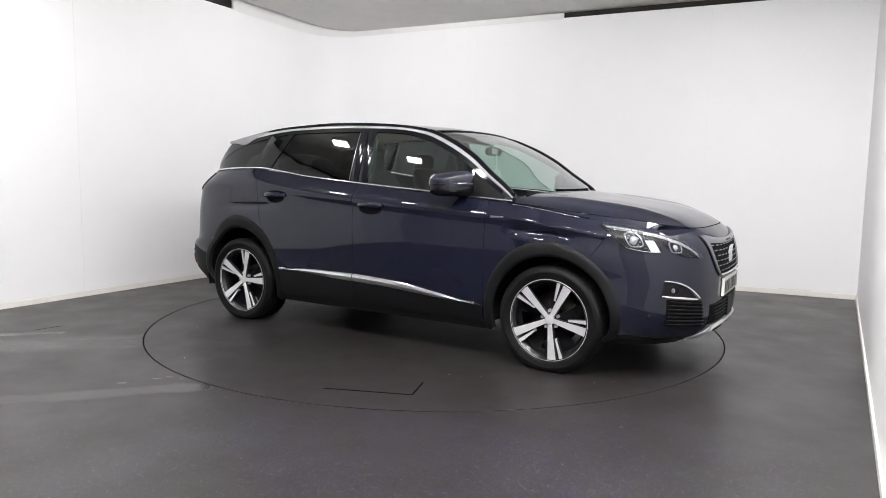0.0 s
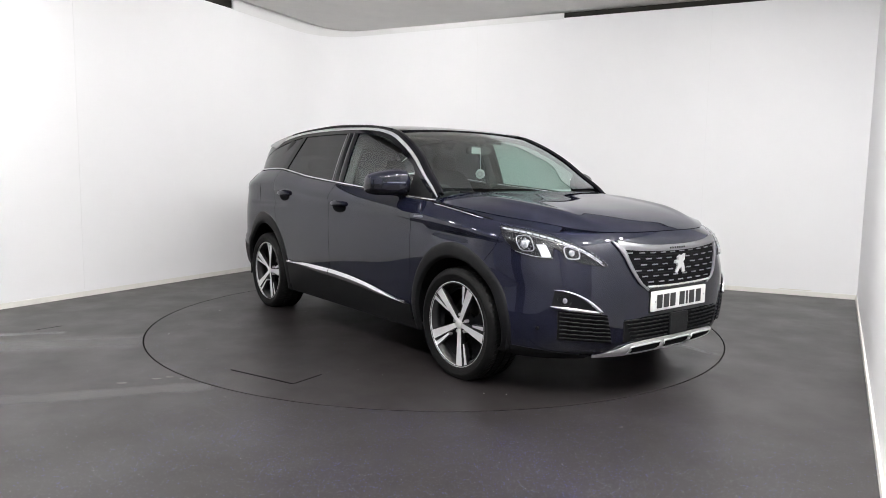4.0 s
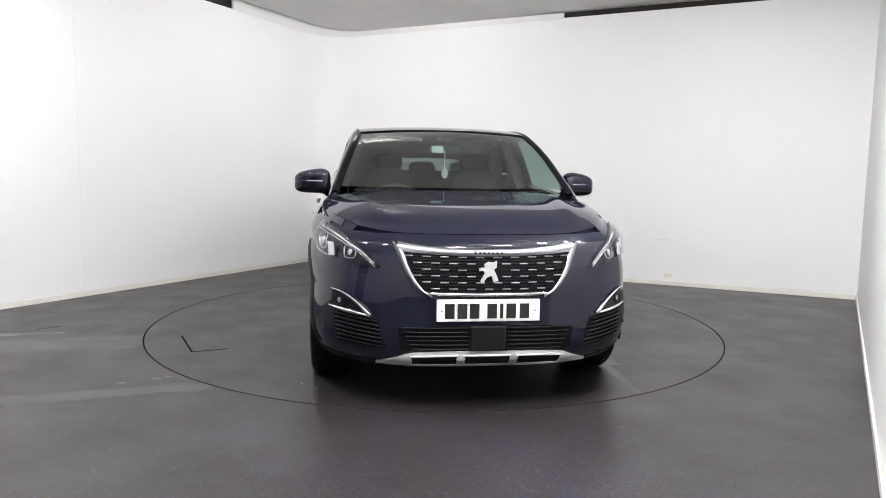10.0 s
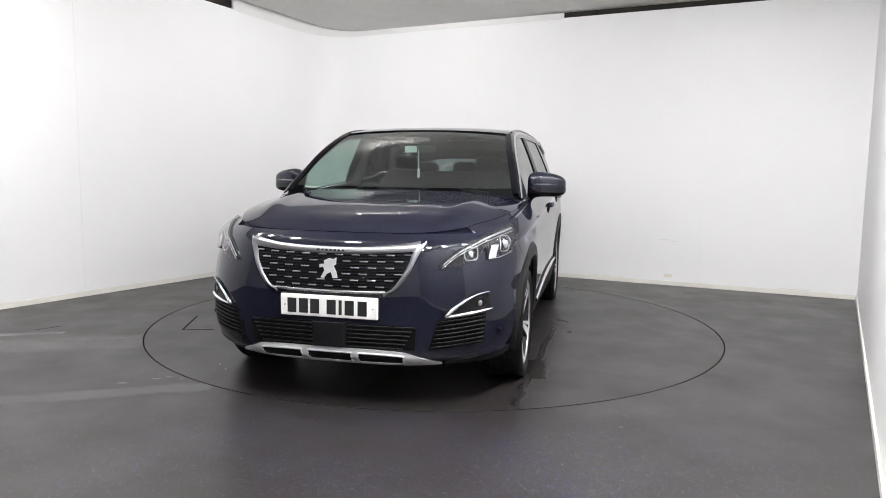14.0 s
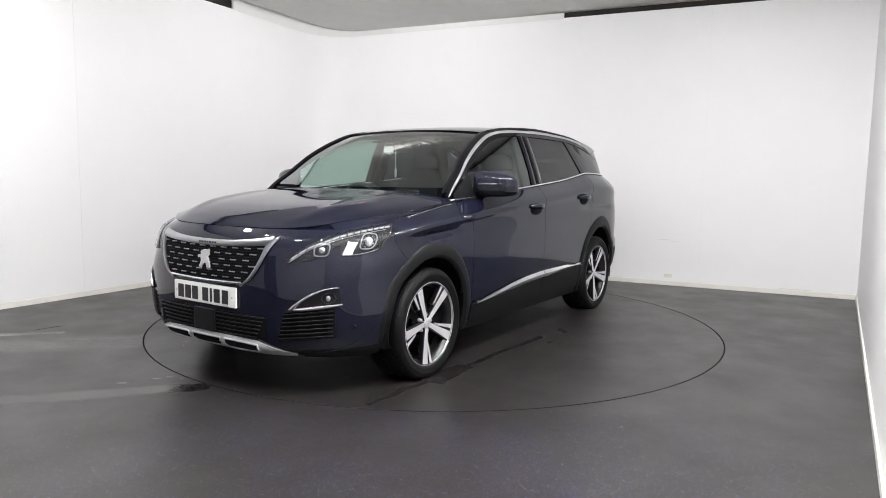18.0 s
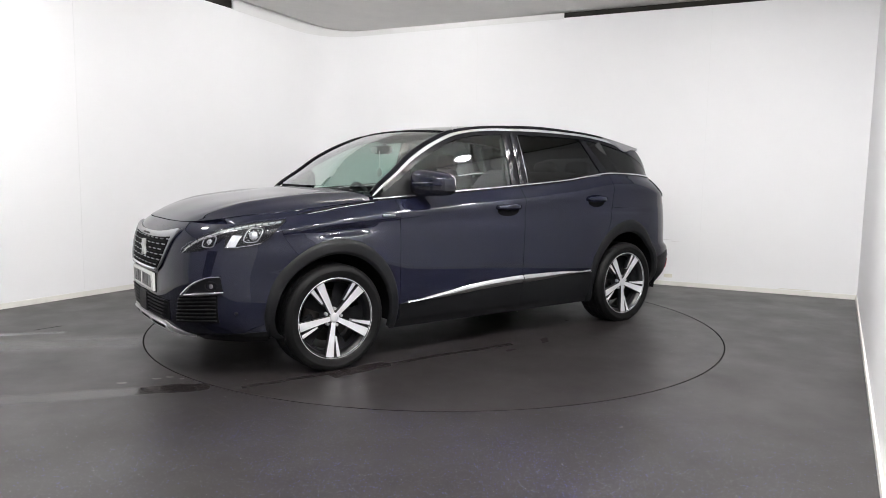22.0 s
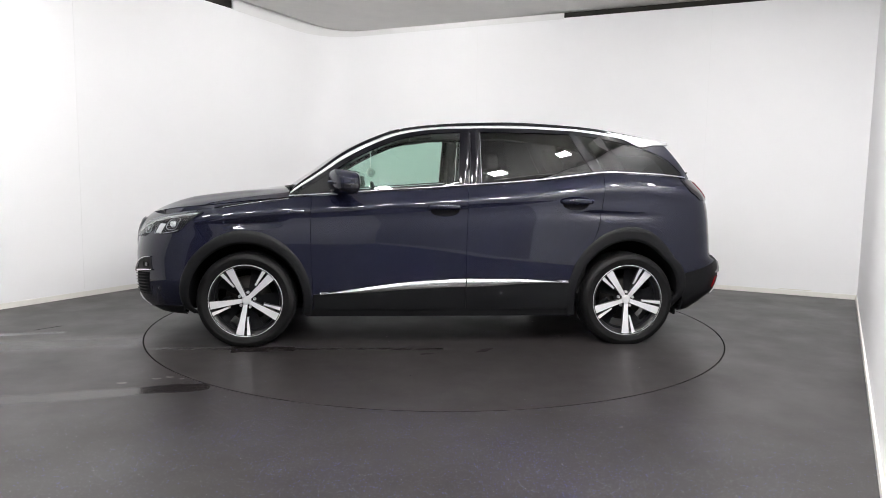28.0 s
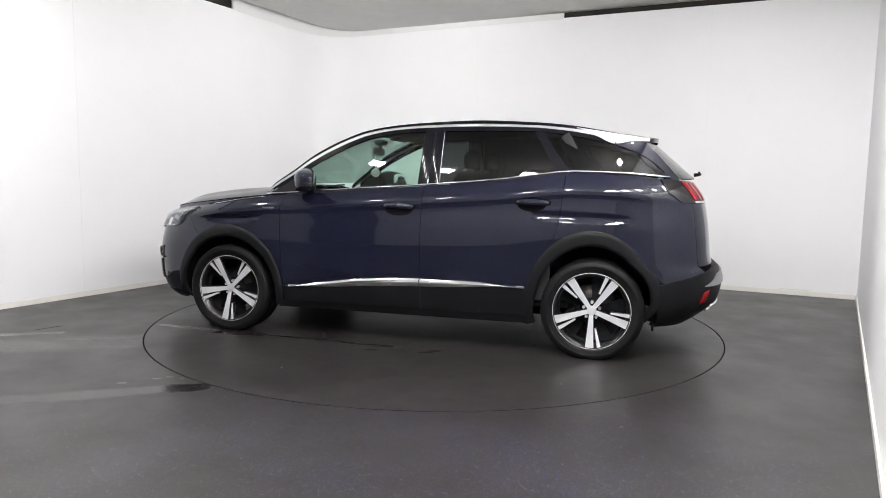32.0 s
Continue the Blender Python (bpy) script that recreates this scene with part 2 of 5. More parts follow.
def sheet(fn, nu, nv, thick=0.012, side=1, lift=0.0, keep=None, back=False):
    """A panel: fn(s, t) for s, t in 0..1 gives its outer face on the car's left half; its rim is turned inwards by thick. side -1 mirrors it."""
    P = np.array([[fn(i / nu, j / nv) for j in range(nv + 1)] for i in range(nu + 1)], float)
    du, dv = np.gradient(P, axis=0), np.gradient(P, axis=1)
    N = np.cross(du, dv)
    N /= np.maximum(np.linalg.norm(N, axis=2, keepdims=True), 1e-9)
    mid = P.reshape(-1, 3).mean(0)
    if (N.reshape(-1, 3).mean(0) * (mid - np.array([mid[0] * 0.8, 0, 0.7]))).sum() < 0:
        N = -N
    P = P + N * lift
    bm = bmesh.new()
    flip = np.array([1, side, 1])
    V = [[bm.verts.new(P[i, j] * flip) for j in range(nv + 1)] for i in range(nu + 1)]
    for i in range(nu):
        for j in range(nv):
            if keep is None or keep(P[i:i + 2, j:j + 2].reshape(-1, 3).mean(0)):
                bm.faces.new((V[i][j], V[i + 1][j], V[i + 1][j + 1], V[i][j + 1]))
    bmesh.ops.delete(bm, geom=[v for v in bm.verts if not v.link_faces], context="VERTS")
    if thick:
        inner = {}
        rim = [(i, 0) for i in range(nu + 1)] + [(nu, j) for j in range(1, nv + 1)] + [(i, nv) for i in range(nu - 1, -1, -1)] + [(0, j) for j in range(nv - 1, 0, -1)]
        for a, b in zip(rim, rim[1:] + rim[:1]):
            if not (V[a[0]][a[1]].is_valid and V[b[0]][b[1]].is_valid):
                continue
            for c in (a, b):
                if c not in inner:
                    inner[c] = (bm.verts.new(P[c] * flip), bm.verts.new((P[c] - N[c] * thick) * flip))
            bm.faces.new((inner[a][0], inner[b][0], inner[b][1], inner[a][1]))
    if back:
        bmesh.ops.reverse_faces(bm, faces=bm.faces)
    return bm


def tube(points, radius, sides=8, flat=1.0, closed=False, side=1):
    """A rod along points; radius: one number or one a point; flat squeezes it across."""
    pts = [Vector((p[0], p[1] * side, p[2])) for p in points]
    n = len(pts)
    rad = [radius] * n if isinstance(radius, (int, float)) else list(radius)
    bm = bmesh.new()
    rings = []
    for i, p in enumerate(pts):
        a, b = pts[(i - 1) % n if closed else max(i - 1, 0)], pts[(i + 1) % n if closed else min(i + 1, n - 1)]
        d = (b - a).normalized()
        ref = Vector((0, 0, 1)) if abs(d.z) < 0.9 else Vector((1, 0, 0))
        u = d.cross(ref).normalized()
        w = u.cross(d)
        rings.append([bm.verts.new(p + (u * math.cos(2 * math.pi * k / sides) * flat + w * math.sin(2 * math.pi * k / sides)) * rad[i]) for k in range(sides)])
    for i in range(n if closed else n - 1):
        r, q = rings[i], rings[(i + 1) % n]
        for k in range(sides):
            bm.faces.new((r[k], r[(k + 1) % sides], q[(k + 1) % sides], q[k]))
    if not closed:
        bm.faces.new(rings[0])
        bm.faces.new(rings[-1])
    bmesh.ops.recalc_face_normals(bm, faces=bm.faces)
    return bm


def lathe(profile, n=64):
    """Turns (radius, y) pairs round the y axis."""
    bm = bmesh.new()
    rings = [[bm.verts.new((r * math.cos(2 * math.pi * k / n), y, r * math.sin(2 * math.pi * k / n))) for k in range(n)] for r, y in profile]
    for a, b in zip(rings, rings[1:]):
        for k in range(n):
            bm.faces.new((a[k], a[(k + 1) % n], b[(k + 1) % n], b[k]))
    bmesh.ops.recalc_face_normals(bm, faces=bm.faces)
    return bm


def blob(c, r, p=2.5, n=20, side=1, shape=None):
    """A superellipsoid; shape(v) may bend it further."""
    bm = bmesh.new()
    bmesh.ops.create_uvsphere(bm, u_segments=n, v_segments=n // 2 + 2, radius=1)
    for v in bm.verts:
        q = [math.copysign(abs(a) ** (2 / p), a) for a in v.co]
        w = Vector((q[0] * r[0], q[1] * r[1], q[2] * r[2]))
        if shape:
            w = shape(w)
        v.co = Vector((c[0] + w.x, (c[1] + w.y) * side, c[2] + w.z))
    bmesh.ops.recalc_face_normals(bm, faces=bm.faces)
    return bm


def prism(outline, depth, axis="y"):
    """Extrudes a 2D outline (x, z) by depth along y."""
    bm = bmesh.new()
    a = [bm.verts.new((x, 0, z)) for x, z in outline]
    b = [bm.verts.new((x, depth, z)) for x, z in outline]
    n = len(a)
    bm.faces.new(a)
    bm.faces.new(b[::-1])
    for i in range(n):
        bm.faces.new((a[i], a[(i + 1) % n], b[(i + 1) % n], b[i]))
    bmesh.ops.recalc_face_normals(bm, faces=bm.faces)
    return bm


# ---- the room ----
CORNER_R = Vector((4.273, 1.196))            # back wall meets right wall
CORNER_L = Vector((-1.551, 3.995))           # where left and back wall would meet, rounded off
LEFT_END, REAR_END = Vector((-5.61, -3.245)), Vector((0.02, -5.95))
WALL_H, CEIL_H = 3.035, 3.105


def rounded_corner(a, c, b, t, n=48):
    """Points of the bend round c, starting t short of it on either side."""
    p, q = c + (a - c).normalized() * t, c + (b - c).normalized() * t
    return [p * (1 - k / n) ** 2 + c * 2 * (k / n) * (1 - k / n) + q * (k / n) ** 2 for k in range(n + 1)]


BEND = rounded_corner(LEFT_END, CORNER_L, CORNER_R, 0.60)
CENTRE = Vector((-0.9, -1.4))


def band(points, z0, z1, front, back):
    """An upright strip along plan points: its face stands front inside the line, its back behind it. z0, z1: a height or one a point."""
    lows, highs = [z if isinstance(z, (list, tuple)) else [z] * len(points) for z in (z0, z1)]
    bm = bmesh.new()
    rows = []
    for i, p in enumerate(points):
        d = (points[min(i + 1, len(points) - 1)] - points[max(i - 1, 0)]).normalized()
        nrm = Vector((-d.y, d.x))
        if nrm.dot(CENTRE - p) < 0:
            nrm = -nrm
        f, b = p + nrm * front, p - nrm * back
        rows.append([bm.verts.new((q.x, q.y, z)) for q, z in ((f, lows[i]), (f, highs[i]), (b, highs[i]), (b, lows[i]))])
    for a, b in zip(rows, rows[1:]):
        for k in range(4):
            bm.faces.new((a[k], a[(k + 1) % 4], b[(k + 1) % 4], b[k]))
    bm.faces.new(rows[0])
    bm.faces.new(rows[-1])
    bmesh.ops.recalc_face_normals(bm, faces=bm.faces)
    return bm


def setting(name, bm, material, label, category, smooth=False):
    return tagged(part(name, bm, material, None, smooth=smooth), label, category, kind="structure")


def along(a, b, d):
    return a + (b - a).normalized() * d


def build_room():
    white_l, white_r = Vector((-5.17, -2.46)), Vector((1.50, -3.47))
    setting("wall_left", band([white_l, Vector((-2.385, 2.519)), BEND[0]], 0, [3.10, 3.062, WALL_H], 0, 0.12), M_WALL, "long white painted studio wall panel", "wall")
    # unseen end of the long wall, toned down for the car's reflections
    setting("wall_left_end", band([LEFT_END, white_l], 0, CEIL_H, 0, 0.12), M_LEFT, "unseen long wall end, pale grey to suit reflections in the car", "wall")
    # unseen stretch, greyed so that the paintwork mirrors less white
    setting("wall_right_end", band([white_r, REAR_END], 0, CEIL_H, 0, 0.12), M_GREY, "unseen side wall end, greyed to darken reflections in the car", "wall")
    setting("wall_corner", band(BEND, 0, WALL_H, 0, 0.12), M_WALL, "white wall bent round the studio corner", "wall")
    setting("wall_back", band([BEND[-1], CORNER_R + (CORNER_R - CORNER_L).normalized() * 0.12], 0, WALL_H, 0, 0.12), M_WALL, "white painted back wall of the studio", "wall")
    setting("wall_right", band([CORNER_R, white_r], 0, WALL_H, 0, 0.12), M_WALL, "white painted side wall of the studio", "wall")
    setting("wall_rear", band([REAR_END, LEFT_END], 0, CEIL_H, 0, 0.12), M_REAR, "plain mid-grey wall closing the studio", "wall")
    # plain dark door in the closing wall
    d = (LEFT_END - REAR_END).normalized()
    dr = setting("door_rear", band([REAR_END + d * 3.44, REAR_END + d * 4.30], 0.006, 2.04, 0.012, -0.002), M_GAP, "plain dark closed door in the grey wall", "door")
    knob = REAR_END + d * 3.54 + Vector((0.433, 0.901)) * 0.014
    part("door_handle", moved(joined(tube([(0, 0, 0), (0, 0.05, 0)], 0.010, 10), tube([(0, 0.05, 0), (0.11, 0.05, 0)], 0.009, 10)), Matrix.Translation((knob.x, knob.y, 1.02)) @ pose(0, 0, 0, 0, 0, math.degrees(math.atan2(d.y, d.x)) - 180) @ Matrix.Diagonal((-1, 1, 1, 1))), M_SATIN, dr)
    for nm, pts in (("trim_gap_left", [white_l, BEND[0]]), ("trim_gap_corner", BEND), ("trim_gap_back", [BEND[-1], CORNER_R]), ("trim_gap_right", [CORNER_R, white_r])):
        setting(nm, band(pts, WALL_H - 0.02, CEIL_H + (0.10 if nm in ("trim_gap_left", "trim_gap_corner") else 0.0), -0.05, 0.11), M_GAP, "dark gap between wall top and ceiling", "gap")
    # fascia board that closes the gap round the corner
    fas = [Vector((-2.385, 2.519)), *BEND, Vector((1.442, 2.556))]
    setting("trim_fascia", band(fas, [3.055] + [WALL_H - 0.012] * (len(fas) - 1), [CEIL_H + 0.076] + [CEIL_H + 0.064 - 0.078 * smooth01(k / 48, 0.0, 1.0) ** 0.8 for k in range(len(BEND))] + [CEIL_H - 0.014], 0.005, 0.02), M_FASCIA, "white fascia board along the ceiling edge", "fascia")
    # skirting
    for nm, pts in (("baseboard_left", [LEFT_END, BEND[0]]), ("baseboard_corner", BEND), ("baseboard_back", [BEND[-1], CORNER_R]), ("baseboard_right", [CORNER_R, REAR_END])):
        setting(nm, band(pts, 0.0, 0.048, 0.012, -0.0005), M_SKIRT, "low cream painted skirting strip", "skirting")
    # faint joints between the wall boards
    for p, d in ((Vector((0.47, 3.024)), CORNER_R - CORNER_L), (Vector((2.9, 1.856)), CORNER_R - CORNER_L)):
        e = d.normalized() * 0.0015
        setting("trim_joint", band([p - e, p + e], 0.07, 3.0, 0.0015, 0.0), M_JOINT, "faint upright joint between wall boards", "joint")
    # filler patch and scuffs low on the back wall
    d = (CORNER_R - CORNER_L).normalized()
    for nm, s, l, z0, z1, m, lab in (("trim_patch", 4.622, 0.045, 0.085, 0.128, M_PATCH, "cream filler patch low on the wall"), ("trim_scuff", 4.55, 0.10, 0.512, 0.516, M_SCUFF, "thin grey scuff on the white wall"), ("trim_scuff", 4.68, 0.05, 0.497, 0.501, M_SCUFF, "thin grey scuff on the white wall"), ("trim_scuff", 5.9, 0.16, 0.052, 0.060, M_PATCH, "worn cream edge over the skirting"), ("trim_scuff", 3.9, 0.22, 0.052, 0.058, M_PATCH, "worn cream edge over the skirting")):
        q = CORNER_L + d * s
        setting(nm, band([q - d * l, q - d * l * 0.3, q + d * l * 0.4, q + d * l], [z0 + 0.004, z0, z0 + 0.002, z0 + 0.003], [z1 - 0.004 * (z1 - z0 > 0.02), z1, z1 + 0.001, z1 - 0.0005], 0.0015, 0.0), m, lab, "wall mark")
    # ceiling with its lamps: it lifts towards the long wall and sags a little at the back
    rim = [LEFT_END, white_l, Vector((-2.95, 1.50)), Vector((-2.385, 2.519)), *BEND[::8], Vector((-0.10, 3.298)), Vector((1.442, 2.556)), CORNER_R, white_r, REAR_END]
    lift = [0.08, 0.09, 0.085, 0.080, 0.068, 0.055, 0.038, 0.020, 0.006, -0.006, -0.012, -0.016, 0.0, 0.0, 0.0, 0.0]
    bm = bmesh.new()
    rings = []
    for k, (p, h) in enumerate(zip(rim, lift)):
        away = (p - CENTRE).normalized()
        rings.append([bm.verts.new((*(p + away * d), z)) for d, z in ((-1.6, CEIL_H), (-0.7, CEIL_H + h * 0.35), (0.0, CEIL_H + h), (0.3, CEIL_H + h), (0.3, CEIL_H + 0.25))])
    for a, b in zip(rings, rings[1:] + rings[:1]):
        for k in range(4):
            bm.faces.new((a[k], a[k + 1], b[k + 1], b[k]))
    bm.faces.new([r[0] for r in rings])
    bm.faces.new([r[4] for r in rings])
    bmesh.ops.recalc_face_normals(bm, faces=bm.faces)
    setting("ceiling", bm, M_CEIL, "rough grey plastered low ceiling", "ceiling")
    # floor: a sheet with a round hole for the table
    bm = bmesh.new()
    n = 160
    hole = TABLE_R + 0.0035
    ring = [[bm.verts.new((r * math.cos(2 * math.pi * k / n), r * math.sin(2 * math.pi * k / n), z)) for k in range(n)] for r, z in ((hole, -0.06), (hole, -0.002), (hole + 0.002, 0.0), (14.0, 0.0))]
    for a, b in zip(ring, ring[1:]):
        for k in range(n):
            bm.faces.new((a[k], a[(k + 1) % n], b[(k + 1) % n], b[k])).material_index = 0 if b is ring[3] else 1
    bm.faces.new(ring[0]).material_index = 1
    bmesh.ops.recalc_face_normals(bm, faces=bm.faces)
    sheet_ob = setting("floor", bm, M_FLOOR, "dark grey speckled vinyl floor with scuffs and wiped streaks", "floor")
    sheet_ob.data.materials.append(M_SEAM)
    # dried pale spots
    for x, y, a, l in FLOOR_SPOTS:
        bm = moved(blob((0, 0, 0), (l, l * 0.35, 0.0015), 2, 12, 1, lambda w: Vector((w.x, w.y + 0.3 * abs(w.x), w.z))), pose(x, y, 0.001, 0, 0, a))
        tagged(part("floor_spot", bm, M_SMEAR, None), "small pale dried spot on the dark floor", "stain", "stains on the floor")
    # a thin dark cut in the vinyl
    cut = Vector((0.121, 0.160))
    part_cut = moved(box(-cut.length / 2, cut.length / 2, -0.004, 0.004, -0.004, 0.0012), pose(-2.92, -0.512, 0, 0, 0, math.degrees(math.atan2(cut.y, cut.x))))
    setting("floor_cut", part_cut, M_SEAM, "thin dark cut in the vinyl floor", "floor mark")
    # faint board joint on the long wall
    q, e = Vector((-3.33, 0.815)), (LEFT_END - CORNER_L).normalized() * 0.0015
    setting("trim_joint", band([q - e, q + e], 0.07, 3.0, 0.0015, 0.0), M_JOINT, "faint upright joint between wall boards", "joint")
    # panel lights
    # x, y and size of each lamp, and whether it is dimmed
    spots = [(2.58, -1.20, 1.0, 1), (2.06, -1.76, 0.85, 0), (1.50, -2.46, 0.95, 0), (1.02, -3.12, 1.10, 0), (0.57, -3.70, 1.15, 0), (-0.24, -3.76, 1.0, 1)]
    # last two: unseen fill lamps, added to even the light on the walls
    spots += [(-0.77, -3.33, 1.0, 1), (-1.42, -2.77, 1.0, 1), (-2.00, -2.18, 1.0, 1), (-2.42, -1.53, 1.0, 1), (-2.88, -0.78, 1.0, 1), (0.30, -4.40, 0.90, 0), (-0.50, -4.45, 0.75, 0)]
    first = [None, None]
    for x, y, size, dim in spots:
        at = pose(x, y, CEIL_H, 0, 0, 40) @ Matrix.Diagonal((size, size, 1, 1))
        if first[dim] is None:
            lamp = first[dim] = new("ceiling_light")
            tagged(lamp, "square dimmed white block light fixed to the ceiling" if dim else "square bright white block light fixed to the ceiling", "ceiling light", "ceiling lights")
            h = PANEL / 2
            part("frame", joined(*[moved(box(-h - 0.015, h + 0.015, h + 0.002, h + 0.015, -0.062, 0.0), pose(0, 0, 0, 0, 0, 90 * k)) for k in range(4)]), M_FRAME, lamp, smooth=False)
            part("diffuser", box(-h, h, -h, h, -0.095, -0.030, 0.004, 1), M_DIM if dim else M_DIFF, lamp, "glowing white diffuser", smooth=False)
            lamp.matrix_basis = at
        else:
            made = copy_thing(first[dim], Matrix.Identity(4))
            made.matrix_basis = at
    # unseen fill lamp, added to brighten the far wall corner; hooded from the car
    corner_fill = tagged(new("corner_fill_lamp"), "unseen hooded fill lamp, added to brighten the far wall corner", "wall washer")
    part("hood", joined(box(-0.215, 0.215, -0.03, 0.0, -0.13, 0.0, 0.004, 1), box(-0.215, 0.215, 0.0, 0.03, -0.013, 0.0, 0.003, 1)), M_FRAME, corner_fill, "white metal hood", smooth=False)
    part("diffuser", box(-0.21, 0.21, 0.002, 0.012, -0.110, -0.016, 0.003, 1), M_DIM, corner_fill, "glowing white diffuser", smooth=False)
    corner_fill.matrix_basis = pose(-0.75, 0.95, CEIL_H, 0, 0, 12)


PANEL = 0.155
FLOOR_SPOTS = ((-1.76, -1.835, 10, 0.030), (-1.60, -1.744, 15, 0.028), (-1.54, -1.709, 0, 0.024), (-1.457, -1.738, 20, 0.014), (0.90, -2.42, 30, 0.012))
build_room()


# ---- the turntable ----
def build_turntable():
    n = 160
    bm = bmesh.new()
    prof = ((0.0, 0.0), (TABLE_R * 0.5, 0.0), (TABLE_R - 0.005, 0.0), (TABLE_R - 0.003, -0.002), (TABLE_R - 0.003, -0.05))
    rings = [[bm.verts.new((r * math.cos(2 * math.pi * k / n), r * math.sin(2 * math.pi * k / n), z)) for k in range(n)] for r, z in prof[1:]]
    mid = bm.verts.new((0, 0, 0))
    for k in range(n):
        bm.faces.new((mid, rings[0][k], rings[0][(k + 1) % n]))
    for a, b in zip(rings, rings[1:]):
        for k in range(n):
            bm.faces.new((a[k], b[k], b[(k + 1) % n], a[(k + 1) % n])).material_index = 0 if a is rings[0] else 1
    t = part("turntable", bm, M_TABLE, None, smooth=False)
    t.data.materials.append(M_EDGE)
    tagged(t, "flush round turntable in dark grey vinyl with wet tracks", "turntable")
    # cut seams of an access hatch
    for a, b, w in (((0.47, -1.92), (0.944, -1.738), 0.006), ((0.944, -1.738), (0.872, -1.520), 0.005)):
        d = Vector((b[0] - a[0], b[1] - a[1], 0))
        m = Matrix.Translation(((a[0] + b[0]) / 2, (a[1] + b[1]) / 2, 0)) @ pose(0, 0, 0, 0, 0, math.degrees(math.atan2(d.y, d.x)))
        part("hatch_seam", moved(box(-d.length / 2, d.length / 2, -w, w, -0.01, 0.0015), m), M_SEAM, t, "dark cut seam", smooth=False)
    # small oil stains
    for x, y, l, a in ((-0.26, 1.01, 0.07, 45), (-0.21, 1.06, 0.035, 20), (0.15, 1.10, 0.05, 5), (-0.9, 0.62, 0.03, 70)):
        part("stain", moved(blob((0, 0, 0), (l, l * 0.4, 0.0012), 2, 14, 1, lambda w: Vector((w.x, w.y * (1 + 6 * w.x) + 0.25 * abs(w.x), w.z))), pose(x, y, 0.0008, 0, 0, a)), M_STAIN, t, "dark oil stain")
    rng = random.Random(4)
    for k in range(26):
        a, r = rng.uniform(0, 6.283), TABLE_R * math.sqrt(rng.uniform(0.05, 0.95))
        q = rng.uniform(0.0018, 0.0045)
        part("grit", moved(blob((0, 0, 0), (q, q * 0.7, q * 0.6), 2, 8), pose(r * math.cos(a), r * math.sin(a), q * 0.5, 0, 0, math.degrees(a * 3))), M_PAPER if k % 3 else M_SEAM, t)
    return t


turntable = build_turntable()

# ---- the car: x forward, y to its left, z up, from the middle of the wheelbase ----
car = tagged(new("suv"), "dark navy metallic five-door SUV with chrome trim, parked on the turntable", "car")
HUB_X, HUB_Z, TYRE_R = 1.3375, 0.320, 0.325
NOSE, TAIL, HALF = 2.212, -2.195, 0.922


def plan_outline(length, p, q):
    """Arc length, x and y of the quarter outline from the side to the centre line."""
    x = np.concatenate([np.linspace(0, 0.85, 400), 0.85 + 0.15 * np.sin(np.linspace(0, np.pi / 2, 800))]) * length
    y = HALF * np.maximum(1 - (x / length) ** p, 0) ** (1 / q)
    s = np.concatenate([[0], np.cumsum(np.hypot(np.diff(x), np.diff(y)))])
    return s, x, y


FS, FX, FY = plan_outline(NOSE, 8.2, 3.0)
RS, RX, RY = plan_outline(-TAIL, 15.0, 2.8)
U_NOSE, U_TAIL = float(FS[-1]), -float(RS[-1])

top_line = table((-2.1, 1.165), (-1.8, 1.192), (-1.5, 1.215), (-1.2, 1.222), (-0.9, 1.19), (-0.7, 1.163), (-0.2, 1.120), (0.5, 1.068), (0.9, 1.038), (1.05, 1.028), (1.35, 0.998), (1.65, 0.958), (1.9, 0.925), (2.1, 0.905), (2.3, 0.895))
girth = table((-0.25, 0.88), (-0.11, 0.935), (0.0, 0.960), (0.1, 0.976), (0.22, 0.986), (0.4, 0.995), (0.6, 0.9995), (0.74, 1.0), (0.84, 0.993), (0.9, 0.985), (0.95, 0.955), (1.0, 0.912), (1.2, 0.80))
nose_line = table((0.15, 2.03), (0.225, 2.12), (0.27, 2.19), (0.34, 2.212), (0.45, 2.218), (0.6, 2.218), (0.72, 2.203), (0.8, 2.182), (0.842, 2.162), (0.885, 2.12), (0.9, 2.10), (0.94, 2.03), (1.0, 1.93))
tail_line = table((0.22, -1.98), (0.3, -2.09), (0.38, -2.175), (0.5, -2.2), (0.59, -2.18), (0.64, -2.125), (0.8, -2.105), (0.95, -2.085), (1.05, -2.06), (1.15, -2.0), (1.25, -1.92))


